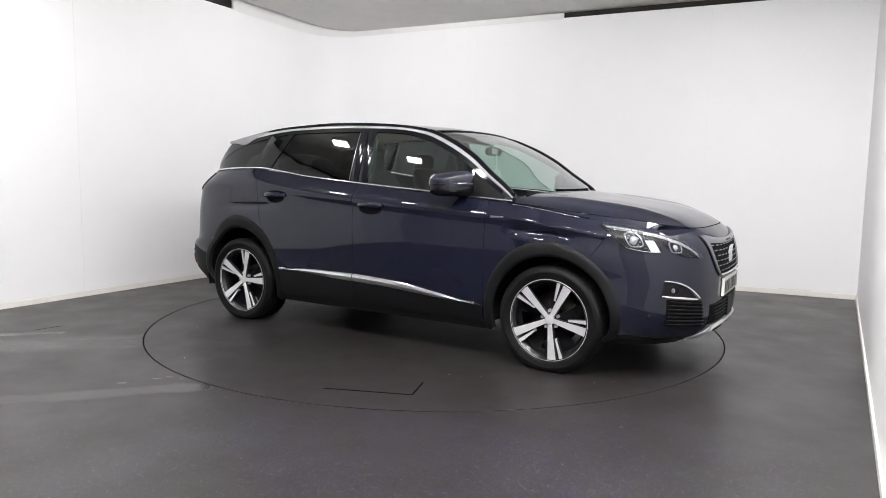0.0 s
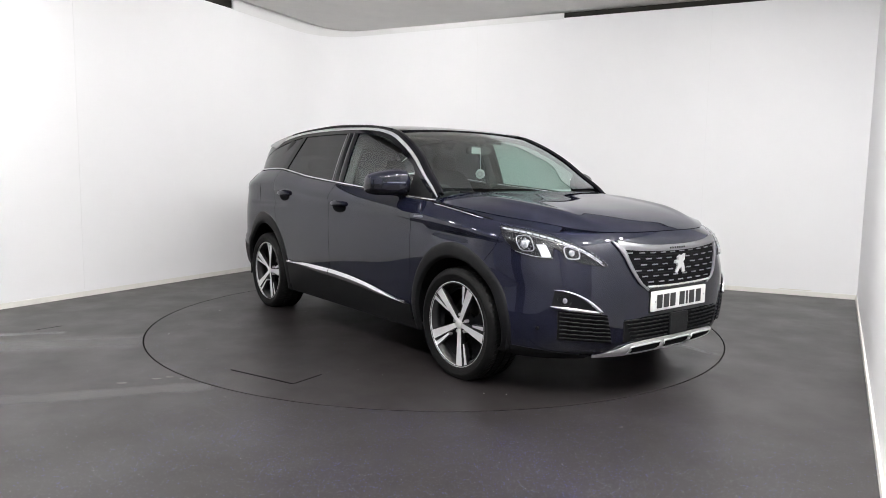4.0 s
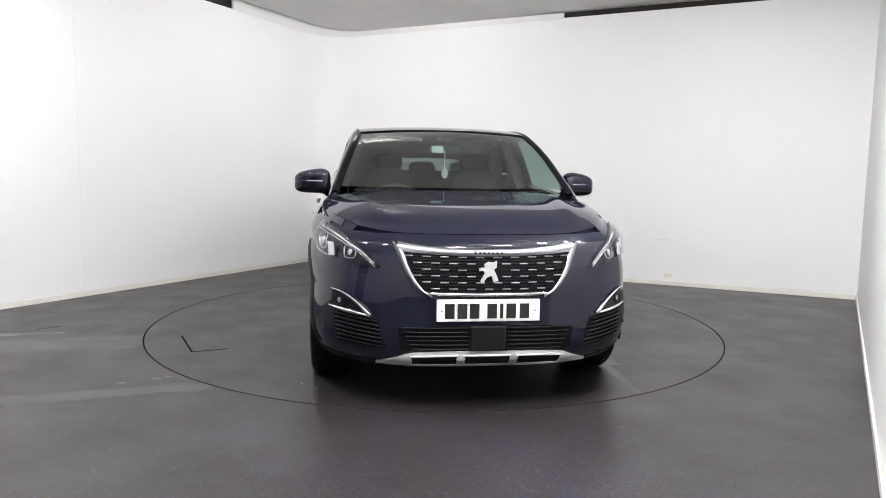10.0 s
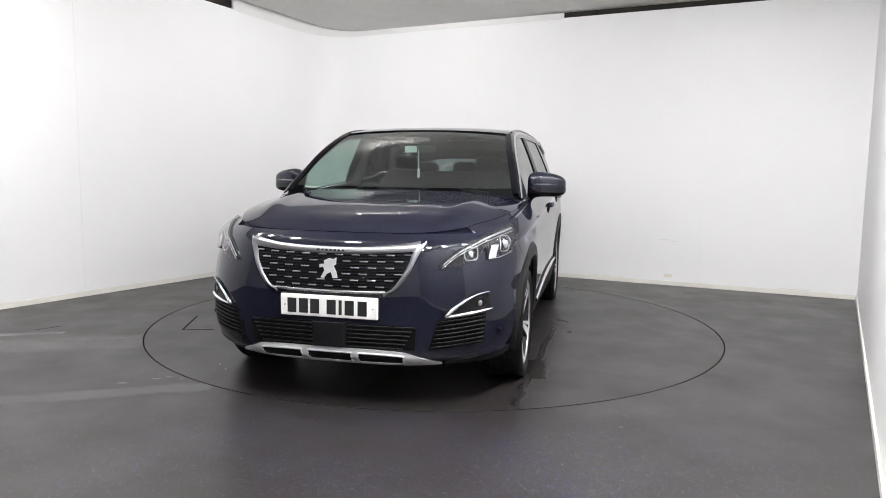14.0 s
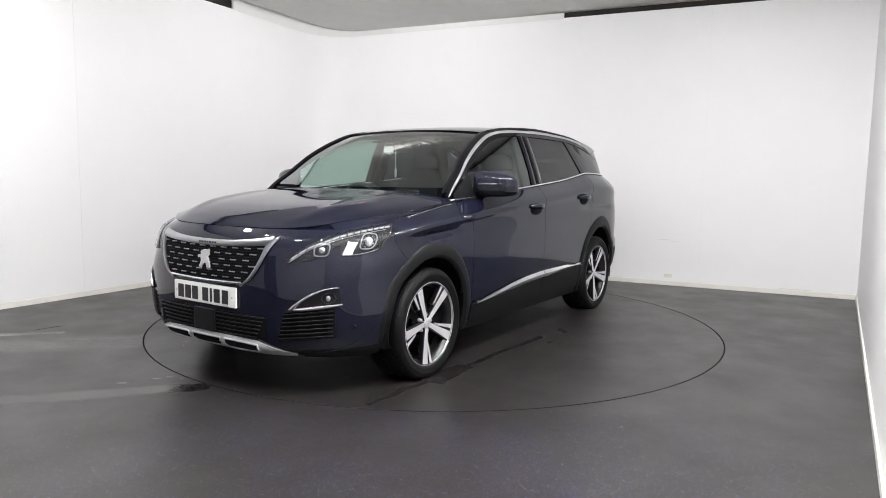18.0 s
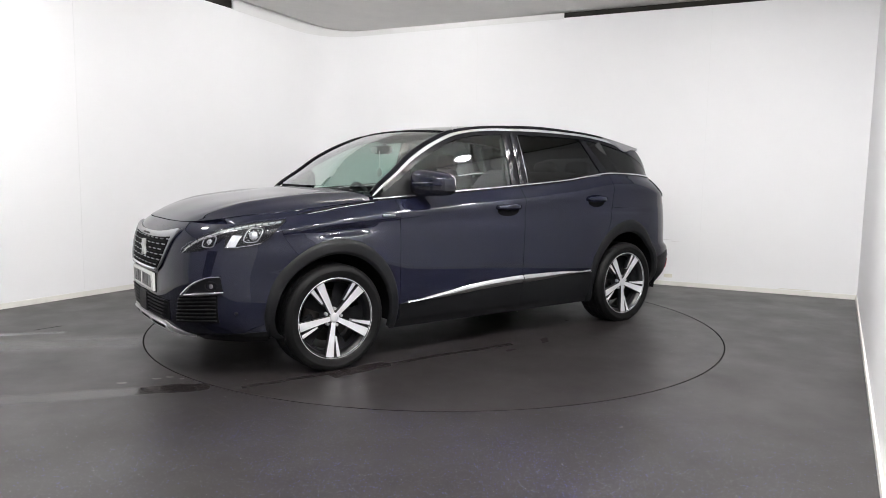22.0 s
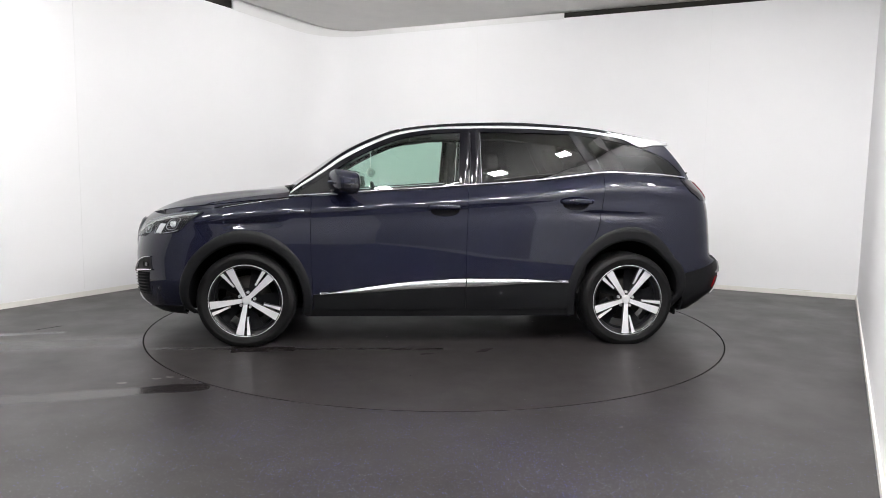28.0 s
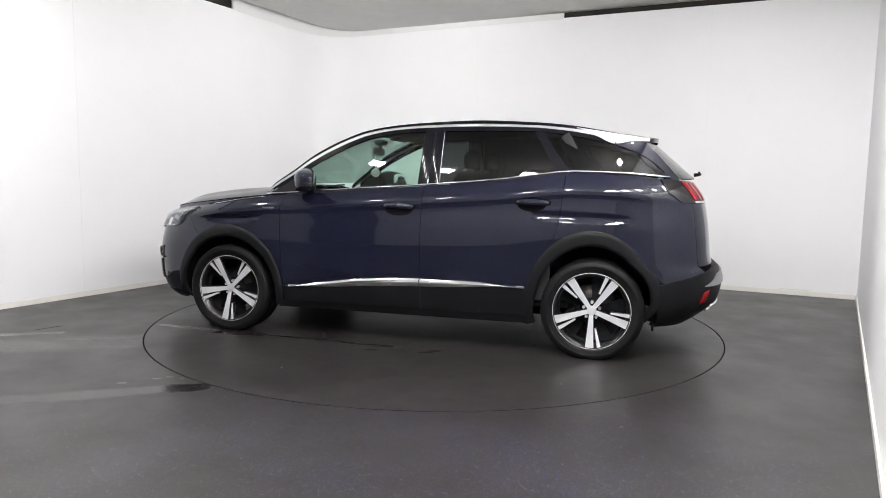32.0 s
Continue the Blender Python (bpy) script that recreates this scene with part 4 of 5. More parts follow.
def build_front():
    # nose panel with bumper
    front_edge = lambda y: 0.897 + 0.029 * min(abs(y) / 0.70, 1) ** 5
    nose_top = lambda u: front_edge(skin(u, 0.9)[1]) - 0.004 if abs(skin(u, 0.9)[1]) < 0.70 else top_line(skin(u, 0.9)[0]) - 0.004
    seam = lambda z: 1.55 + 1.06 * max(z - 0.68, 0)
    part("front_bumper", sheet(span(lambda z: seam(z) + GAP, lambda z: 2 * U_NOSE - seam(z) - GAP, lambda u: 0.232, nose_top), 150, 44, 0.02, keep=clear_of_arches), M_PAINT, car, "navy painted nose and bumper")

    # bonnet
    bonnet_c = table((2.13, 0.873), (2.108, 0.893), (2.06, 0.920), (2.0, 0.950), (1.9, 0.987), (1.794, 1.014), (1.584, 1.046), (1.374, 1.070), (1.162, 1.094), (1.0, 1.105))

    corner_u = u_of_y(0.70 / 0.965)
    corner = skin(corner_u, 0.926)

    def bonnet(s, t):
        w = 1 - 2 * s
        a = abs(w)
        yf = corner[1] * a
        zf = front_edge(yf)
        xf = skin(u_of_y(yf / 0.98), zf)[0] - 0.004
        x = (1.17 - 0.15 * a**2) * (1 - t) + xf * t
        ue = 1.02 + (corner_u - 1.02) * t
        e = skin(ue, top_line(skin(ue, 0.95)[0]))
        m = smooth01(t, 0.85, 1)
        ze, ye = e[2] + 0.001 + (corner[2] - e[2]) * m, e[1] + (corner[1] - e[1]) * m
        x += (e[0] * (1 - m) + corner[0] * m - 1.02 * (1 - t) - corner[0] * t) * a**4
        zc = bonnet_c(1.17 * (1 - t) + 2.104 * t)
        z = ze + (zc - ze) * (1 - a**5)
        z += (0.012 * math.exp(-((a - 0.70) / 0.08) ** 2) - 0.006 * math.exp(-(a / 0.5) ** 2)) * smooth01(t, 0.0, 0.3) * smooth01(1 - t, 0.0, 0.35)
        return (x, w * (ye - 0.003), z)
    for _, sd in SIDES:
        def bonnet_seat(s, t):
            p = bonnet(0, 0.15 + 0.85 * s)
            q = skin_n(1.02 + (corner_u - 1.02) * (0.15 + 0.85 * s), p[2] - 0.035, -0.002)
            return tuple(Vector((p[0], p[1] - 0.003, p[2] - 0.003)).lerp(q, t))
        part("wing_rail", sheet(bonnet_seat, 40, 3, 0, sd), M_PAINT, car)
    part("bonnet", sheet(bonnet, 60, 50, 0.02), M_PAINT, car, "navy painted bonnet")
    part("scuttle", sheet(lambda s, t: (1.03 + 0.16 * (1 - abs(1 - 2 * s) ** 2.2) - 0.0 * t + 0.03 * t - 0.10, (1 - 2 * s) * 0.74, 1.035 + 0.022 * (1 - abs(1 - 2 * s) ** 2) + 0.010 * (1 - t)), 30, 4, 0.03), M_PLASTIC, car, "black plastic scuttle under the windscreen")
    for y0, y1 in ((0.62, -0.02), (-0.05, -0.66)):
        pts = [(1.155 - 0.10 * (abs(y0 + (y1 - y0) * k / 8) / 0.7) ** 2, y0 + (y1 - y0) * k / 8, 1.083 + 0.006 * math.sin(k)) for k in range(9)]
        part("wiper", tube(pts, 0.008, 6), M_PLASTIC, car)

    # main grille
    top_g = lambda y: 0.805 + 0.020 * (abs(y) / 0.43) ** 2
    bot_g = lambda y: 0.606 + 1.75 * max(0, abs(y) - 0.325) + 0.06 * y * y

    def grille_face(s, t):
        y = 0.440 * (1 - 2 * s)
        return tuple(skin_n(u_of_y(y), bot_g(y) + (top_g(y) - 0.012 - bot_g(y)) * t, 0.004))
    gr = part("grille", sheet(grille_face, 50, 14, 0.01), M_DARK, car, "black radiator grille with chrome dashes")
    for r in range(6):
        z = 0.632 + r * 0.0305
        for c in range(-5, 6):
            y = (c + (0.5 if r % 2 else 0)) * 0.0885
            if bot_g(y) + 0.012 < z < top_g(y) - 0.016 and abs(y) < 0.405 and not (abs(y) < 0.045 and 0.67 < z < 0.765):
                zz = z + 0.05 * y * y
                part("dash", tube([skin_n(u_of_y(y + d), zz, 0.009) for d in (-0.021, -0.007, 0.007, 0.021)], 0.0036, 6), M_SATIN, gr)
    for r in range(13):
        z = 0.616 + r * 0.01525
        ymax = min(0.41, 0.325 + (z - 0.62) / 1.9)
        part("grille_bar", tube([skin_n(u_of_y(ymax * (1 - k / 8)), z + 0.05 * (ymax * (1 - k / 8)) ** 2, 0.005) for k in range(17)], 0.0028, 6), M_DARK, gr)

    def top_bar(s, t):
        y = 0.455 * (1 - 2 * s)
        a = abs(y) / 0.455
        z0, z1 = 0.790 + 0.022 * a**2, 0.822 + 0.034 * a**2.5
        return tuple(skin_n(u_of_y(y), z0 + (z1 - z0) * t, 0.010 + 0.007 * math.sin(math.pi * t)))
    part("grille_top_bar", sheet(top_bar, 50, 6, 0.014), M_SATIN, gr, "satin silver bar over the grille")
    part("grille_surround", tube([skin_n(u_of_y(y), bot_g(y), 0.010) for y in np.linspace(0.295, -0.295, 31)], 0.0085, 8, 0.8), M_CHROME, gr, "chrome lower grille surround")
    outer = table((0.595, 0.285), (0.625, 0.346), (0.709, 0.408), (0.78, 0.440), (0.858, 0.486))
    inner = table((0.595, 0.275), (0.633, 0.329), (0.715, 0.384), (0.78, 0.410), (0.808, 0.415), (0.858, 0.420))
    for sd in (1, -1):
        def horn(s, t):
            z = 0.598 + (0.258 - 0.062 * t * s) * s
            y = outer(z) + (inner(z) - outer(z)) * t
            return tuple(skin_n(u_of_y(y), z, 0.010 + 0.006 * math.sin(math.pi * t)))
        part("grille_corner", sheet(horn, 24, 5, 0.012, sd), M_SATIN, gr, "satin silver grille corner")
    # small dark lettering bars on the top bar
    for k in range(7):
        y = 0.066 - k * 0.022
        part("badge_bar", moved(box(-0.003, 0.003, -0.007, 0.007, -0.005, 0.005, 0.001, 1), Matrix.Translation(skin_n(u_of_y(y), 0.804, 0.0165))), M_INK, gr)
    # plain emblem
    em = [(0.0, 0.068), (0.03, 0.062), (0.05, 0.072), (0.046, 0.03), (0.028, 0.016), (0.046, -0.026), (0.054, -0.062), (0.022, -0.062), (0.014, -0.022), (-0.018, -0.034), (-0.038, -0.062), (-0.058, -0.056), (-0.030, -0.010), (-0.036, 0.014), (-0.062, 0.010), (-0.06, 0.03), (-0.026, 0.034), (-0.03, 0.054)]
    bm = prism([(a * 0.80, b * 0.76) for a, b in em], 0.014)
    nose = skin_n(U_NOSE, 0.716, 0.006)
    part("emblem", moved(bm, Matrix.Translation(nose) @ pose(0, 0, 0, 0, -3, 90) @ Matrix.Diagonal((1, -1, 1, 1))), M_SKID, gr, "silver emblem plate", smooth=False)

    # number plate: blank bars for its characters
    px = skin_n(U_NOSE, 0.527, 0)[0]
    plate = part("number_plate", box(px - 0.006, px + 0.012, -0.26, 0.26, 0.4715, 0.5825, 0.006), M_PLATE, car, "white number plate with dark bars", smooth=False)
    for yc in (0.180, 0.112, 0.064, 0.016, -0.072, -0.133, -0.196):
        part("plate_bar", box(px + 0.0115, px + 0.0145, yc - (0.024 if yc != 0.064 else 0.008), yc + (0.024 if yc != 0.064 else 0.008), 0.488, 0.562), M_INK, plate, smooth=False)
    for yc in (0.235, -0.235):
        part("plate_screw", moved(lathe([(0.0005, 0.003), (0.005, 0.002), (0.005, 0.0)], 10), Matrix.Translation((px + 0.012, yc, 0.527)) @ pose(0, 0, 0, 0, 0, -90)), M_SATIN, plate)
    part("plate_holder", box(px - 0.03, px - 0.002, -0.265, 0.265, 0.462, 0.59, 0.006), M_PLASTIC, plate, smooth=False)

    # lower intake
    def intake(s, t):
        y = 0.45 * (1 - 2 * s)
        z0, z1 = 0.322, 0.448 - 0.05 * max(0, abs(y) - 0.30) * 2
        return tuple(skin_n(u_of_y(y), z0 + (z1 - z0) * t, 0.003))
    li = part("lower_intake", sheet(intake, 30, 8, 0.006), M_DARK, car, "black lower air intake")
    for k in range(6):
        z = 0.330 + k * 0.0215
        for sd in (1, -1):
            part("slat", tube([skin_n(u_of_y(y), z, 0.006) for y in np.linspace(0.095, 0.44 - 0.01 * (5 - k), 9)], 0.0038, 6, side=sd), M_SLAT, li)
    part("sensor_cover", moved(box(-0.012, 0.012, -0.088, 0.088, -0.062, 0.062, 0.006), Matrix.Translation(skin_n(U_NOSE, 0.385, 0.004))), M_PLASTIC, li, "flat black sensor cover", smooth=False)

    for nm, sd in SIDES:
        # headlamp
        ua, ub = 1.755, 2.305
        U = u_of_y
        top_h = table((1.755, 0.922), (1.92, 0.902), (2.06, 0.874), (2.13, 0.850), (2.185, 0.828), (2.235, 0.797), (2.27, 0.770), (2.305, 0.738))
        bot_h = table((1.755, 0.908), (1.79, 0.840), (1.815, 0.802), (1.85, 0.784), (2.00, 0.764), (2.03, 0.764), (2.048, 0.820), (2.065, 0.815), (2.10, 0.785), (2.19, 0.741), (2.305, 0.730))

        def lamp_fn(a, b, lo=0.0, hi=1.0, lift=0.003):
            def f(s, t):
                u = a + (b - a) * s
                z0, z1 = bot_h(u), top_h(u)
                return tuple(skin_n(u, z0 + (z1 - z0) * (lo + (hi - lo) * t), lift))
            return f
        hl = part("headlamp", sheet(lamp_fn(ua, ub), 60, 10, 0.004, sd), M_LAMPBASE, car, "slim headlamp with twin lenses under a clear cover")
        for k in range(14):
            a = ua + 0.02 + (ub - ua - 0.04) * k / 14
            b = a + (ub - ua) / 14 - 0.010
            part("light_guide", sheet(lambda s, t: tuple(skin_n(a + (b - a) * s, top_h(a + (b - a) * s) - 0.019 + 0.007 * t, 0.008)), 3, 2, 0.004, sd), M_DRL, hl)
        for u, z, r in ((1.900, 0.836, 0.043), (2.135, 0.796, 0.035)):
            ring = [skin_n(u + r * 1.05 * math.copysign(abs(math.cos(k)) ** 0.6, math.cos(k)), z + r * 0.88 * math.copysign(abs(math.sin(k)) ** 0.6, math.sin(k)), 0.003) for k in np.linspace(0, 2 * math.pi, 28, endpoint=False)]
            bez = part("bezel", tube(ring, 0.0035, 6, closed=True, side=sd), M_SATIN, hl, "squarish bright bezel")
            c = skin_n(u, z, -0.012)
            part("lens", blob((c.x, c.y, c.z), (r * 0.62, r * 0.62, r * 0.62), 2.4, 12, sd), M_LENS, bez, "faceted projector lens", smooth=False)
            for k in range(8):
                a = 2 * math.pi * (k + 0.5) / 8
                c = skin_n(u + r * 0.80 * math.cos(a), z + r * 0.66 * math.sin(a), -0.003)
                part("crystal", blob(tuple(c), (r * 0.20, r * 0.20, r * 0.17), 1.4, 8, sd), M_LENS if k % 2 else M_DRL, bez, smooth=False)
        part("reflector_plate", sheet(lambda s, t: tuple(skin_n(1.962 + 0.052 * s + 0.012 * (1 - t), 0.772 + 0.062 * t, 0.006)), 4, 4, 0.004, sd), M_SKID, hl, "bright reflector plate")
        part("reflector_edge", tube([skin_n(u, bot_h(u) + 0.004, 0.008) for u in np.linspace(1.83, 2.03, 14)], 0.003, 6, side=sd), M_CHROME, hl)
        part("chrome_edge", tube([skin_n(u, top_h(u) - 0.028, 0.008) for u in np.linspace(1.80, ub - 0.02, 40)], 0.0028, 6, side=sd), M_CHROME, hl, "bright edge along the lamp")
        part("cover", sheet(lamp_fn(ua, ub, 0, 1, 0.016), 50, 8, 0.012, sd), G_LAMP, hl, "clear lamp cover")
        # fog lamp with chrome claw
        A, B, C = (u_of_y(0.770), 0.606), (u_of_y(0.585), 0.492), (u_of_y(0.782), 0.520)

        def fog(s, t):
            p = (A[0] + (B[0] - A[0]) * s, A[1] + (B[1] - A[1]) * s ** 2.2)
            q = (C[0] + (B[0] - C[0]) * s, C[1] + (B[1] - C[1]) * s)
            return tuple(skin_n(p[0] * (1 - t) + q[0] * t, p[1] * (1 - t) + q[1] * t, 0.003))
        fg = part("fog_lamp", sheet(fog, 16, 8, 0.004, sd), M_LAMPBASE, car, "fog lamp in a chrome claw surround")
        edge1 = [skin_n(A[0] + (B[0] - A[0]) * k / 14, A[1] + (B[1] - A[1]) * (k / 14) ** 2.2, 0.010) for k in range(15)]
        edge2 = [skin_n(C[0] + (B[0] - C[0]) * k / 14, C[1] + (B[1] - C[1]) * k / 14, 0.010) for k in range(15)]
        part("chrome_claw", tube(edge1, [0.003 + 0.009 * (k / 14) ** 1.5 for k in range(15)], 8, side=sd), M_CHROME, fg, "chrome upper edge")
        part("chrome_blade", tube(edge2, [0.005 + 0.006 * math.sin(math.pi * k / 14) for k in range(15)], 8, side=sd), M_CHROME, fg, "chrome lower edge")
        ring = [skin_n(u_of_y(0.738 + 0.024 * math.cos(k)), 0.552 + 0.026 * math.sin(k), 0.006) for k in np.linspace(0, 2 * math.pi, 20, endpoint=False)]
        part("bezel", tube(ring, 0.003, 6, closed=True, side=sd), M_PLASTIC, fg)
        c = skin_n(u_of_y(0.738), 0.552, -0.010)
        part("lens", blob(tuple(c), (0.018, 0.018, 0.019), 2.2, 16, sd), M_SATIN, fg, "clear fog lens", smooth=False)
        # side intake under it

        def vent(s, t):
            y0, y1 = 0.762, 0.550 - 0.03 * (1 - t)
            y = y0 + (y1 - y0) * s
            z0, z1 = 0.345 - 0.02 * s, 0.500 - 0.025 * s
            return tuple(skin_n(u_of_y(y), z0 + (z1 - z0) * t, 0.003))
        ve = part("side_intake", sheet(vent, 16, 8, 0.005, sd), M_DARK, car, "black slatted side intake")
        for k in range(7):
            t = (k + 0.5) / 7
            part("slat", tube([Vector(vent(s, t)) + Vector((0.006, 0.002, 0)) for s in np.linspace(0.02, 0.98, 9)], 0.0040, 6, side=sd), M_SLAT, ve)
        # black lower corner
        part("bumper_corner", sheet(span(1.73, u_of_y(0.60), 0.222, lambda u: 0.285 - 0.045 * smooth01(u, 1.8, 2.4)), 30, 8, 0.012, sd, lift=0.004, keep=clear_of_arches), M_PLASTIC, car, "black plastic bumper corner")
        part("parking_sensor", moved(lathe([(0.001, 0.004), (0.010, 0.003), (0.010, -0.004)], 14), Matrix.Translation((skin_n(1.93, 0.40, 0.002).x, skin_n(1.93, 0.40, 0.002).y * sd, 0.40)) @ pose(0, 0, 0, 0, 0, -35 if sd > 0 else -145)), M_PLASTIC, car)
        part("wing_trim", tube([skin_n(u, top_line(u) - 0.012, 0.003) for u in np.linspace(1.06, 1.62, 24)], 0.0032, 6, side=sd), M_CHROME, car, "thin bright line along the bonnet edge")
        part("bonnet_gap", tube([skin_n(u, top_line(u) - 0.003, 0.001) for u in np.linspace(1.05, 1.70, 28)], 0.0048, 6, side=sd), M_DARK, car, "dark gap along the bonnet edge")
        # wing badge
        part("wing_badge", moved(box(-0.045, 0.045, -0.002, 0.003, -0.006, 0.006, 0.002, 1), Matrix.Translation((0.985, skin_n(0.985, 0.938, 0.003).y * sd, 0.938))), M_SATIN, car, "silver and red wing badge")

    # silver skid plate with three slots
    top_s = table((-0.62, 0.228), (-0.5, 0.270), (-0.38, 0.310), (-0.2, 0.318), (0.2, 0.318), (0.38, 0.310), (0.5, 0.270), (0.62, 0.228))
    slots = ((-0.40, -0.160), (-0.122, 0.122), (0.160, 0.40))

    def skid(s, t):
        y = 0.585 * (1 - 2 * s)
        z1 = top_s(y)
        z0 = 0.222 + 0.03 * (abs(y) / 0.585) ** 4 * 0.3
        z = z0 + (z1 - z0) * t
        p = skin_n(u_of_y(y), max(z, 0.2), 0.012)
        return (p.x + 0.02 * (1 - t), p.y, z)
    sk = part("skid_plate", sheet(skid, 80, 8, 0.008), M_SKID, car, "brushed silver skid plate under the bumper")
    for a, b in slots:
        def slot(s, t):
            y = a + (b - a) * s
            t2 = 0.22 + 0.56 * t
            p = skid(0.5 - y / 1.17, t2)
            return (p[0] + 0.004, p[1], p[2])
        part("slot", sheet(slot, 14, 4, 0.004), M_DARK, sk, "dark slot")
        ring = [slot(s, 0) for s in np.linspace(0, 1, 10)] + [slot(1, t) for t in (0.33, 0.66)] + [slot(s, 1) for s in np.linspace(1, 0, 10)] + [slot(0, t) for t in (0.66, 0.33)]
        part("slot_rim", tube(ring, 0.005, 6, closed=True), M_SKID, sk)
    part("under_tray", box(0.9, 1.95, -0.55, 0.55, 0.205, 0.24, 0.01), M_DARK, car)


def build_rear():
    part("rear_bumper", sheet(span(2 * U_TAIL + 1.735, -1.735, 0.235, lambda u: rear_line(u if u > U_TAIL else 2 * U_TAIL - u)), 130, 24, 0.02, keep=lambda p: clear_of_arches(p)), M_PLASTIC, car, "black lower rear bumper")
    wedge = lambda u: smooth01(0.86 - abs(u - U_TAIL), 0.0, 0.24)
    part("bumper_band", sheet(span(U_TAIL - 0.84, U_TAIL + 0.84, lambda u: 0.508, lambda u: 0.512 + 0.066 * wedge(u)), 80, 8, 0.02, lift=0.010), M_FIN, car, "silver band on the rear bumper")
    part("bumper_lip", sheet(span(U_TAIL - 0.70, U_TAIL + 0.70, 0.335, lambda u: 0.375), 60, 4, 0.02, lift=0.012), M_CHROME, car, "chrome lip low on the rear bumper")
    for nm, sd in SIDES:
        ua, ub = -1.925, u_tail(0.45)

        def lamp(s, t, a=ua, b=ub, lift=0.006):
            u = a + (b - a) * s
            z1 = 1.182 - 0.016 * s
            z0 = z1 - 0.088 - 0.052 * smooth01(s, 0.0, 0.16)
            return tuple(skin_n(u, z0 + (z1 - z0) * t, lift))
        tl = part("tail_lamp", sheet(lamp, 40, 8, 0.01, sd), M_SMOKE, car, "smoked tail lamp with three red claws")
        for k in range(3):
            s0 = 0.350 + 0.175 * k
            part("claw", sheet(lambda s, t: lamp(s0 + 0.090 * s + 0.05 * (1 - t), 0.14 + 0.78 * t, lift=0.010), 5, 6, 0.004, sd), M_RED, tl, "red light claw")
        part("reverse_lamp", sheet(lambda s, t: lamp(0.40 + 0.42 * s, 0.02 + 0.08 * t, lift=0.009), 8, 2, 0.004, sd), M_DRL, tl, "clear reversing lamp strip")
        part("reflector", sheet(lambda s, t: tuple(skin_n(-2.035 - 0.050 * s - 0.015 * t, 0.400 + 0.072 * t + 0.012 * s, 0.008)), 5, 4, 0.006, sd), M_RED, car, "red rear reflector")
        part("mud_flap", box(-1.735, -1.72, 0.62 * sd, 0.82 * sd, 0.20, 0.34, 0.004), M_PLASTIC, car)
        part("fuel_flap" if sd < 0 else "quarter_seam", sheet(span(-1.62, -1.44, 0.955, lambda u: 1.095), 8, 8, 0.004, sd, lift=0.002), M_PAINT, car) if sd < 0 else None


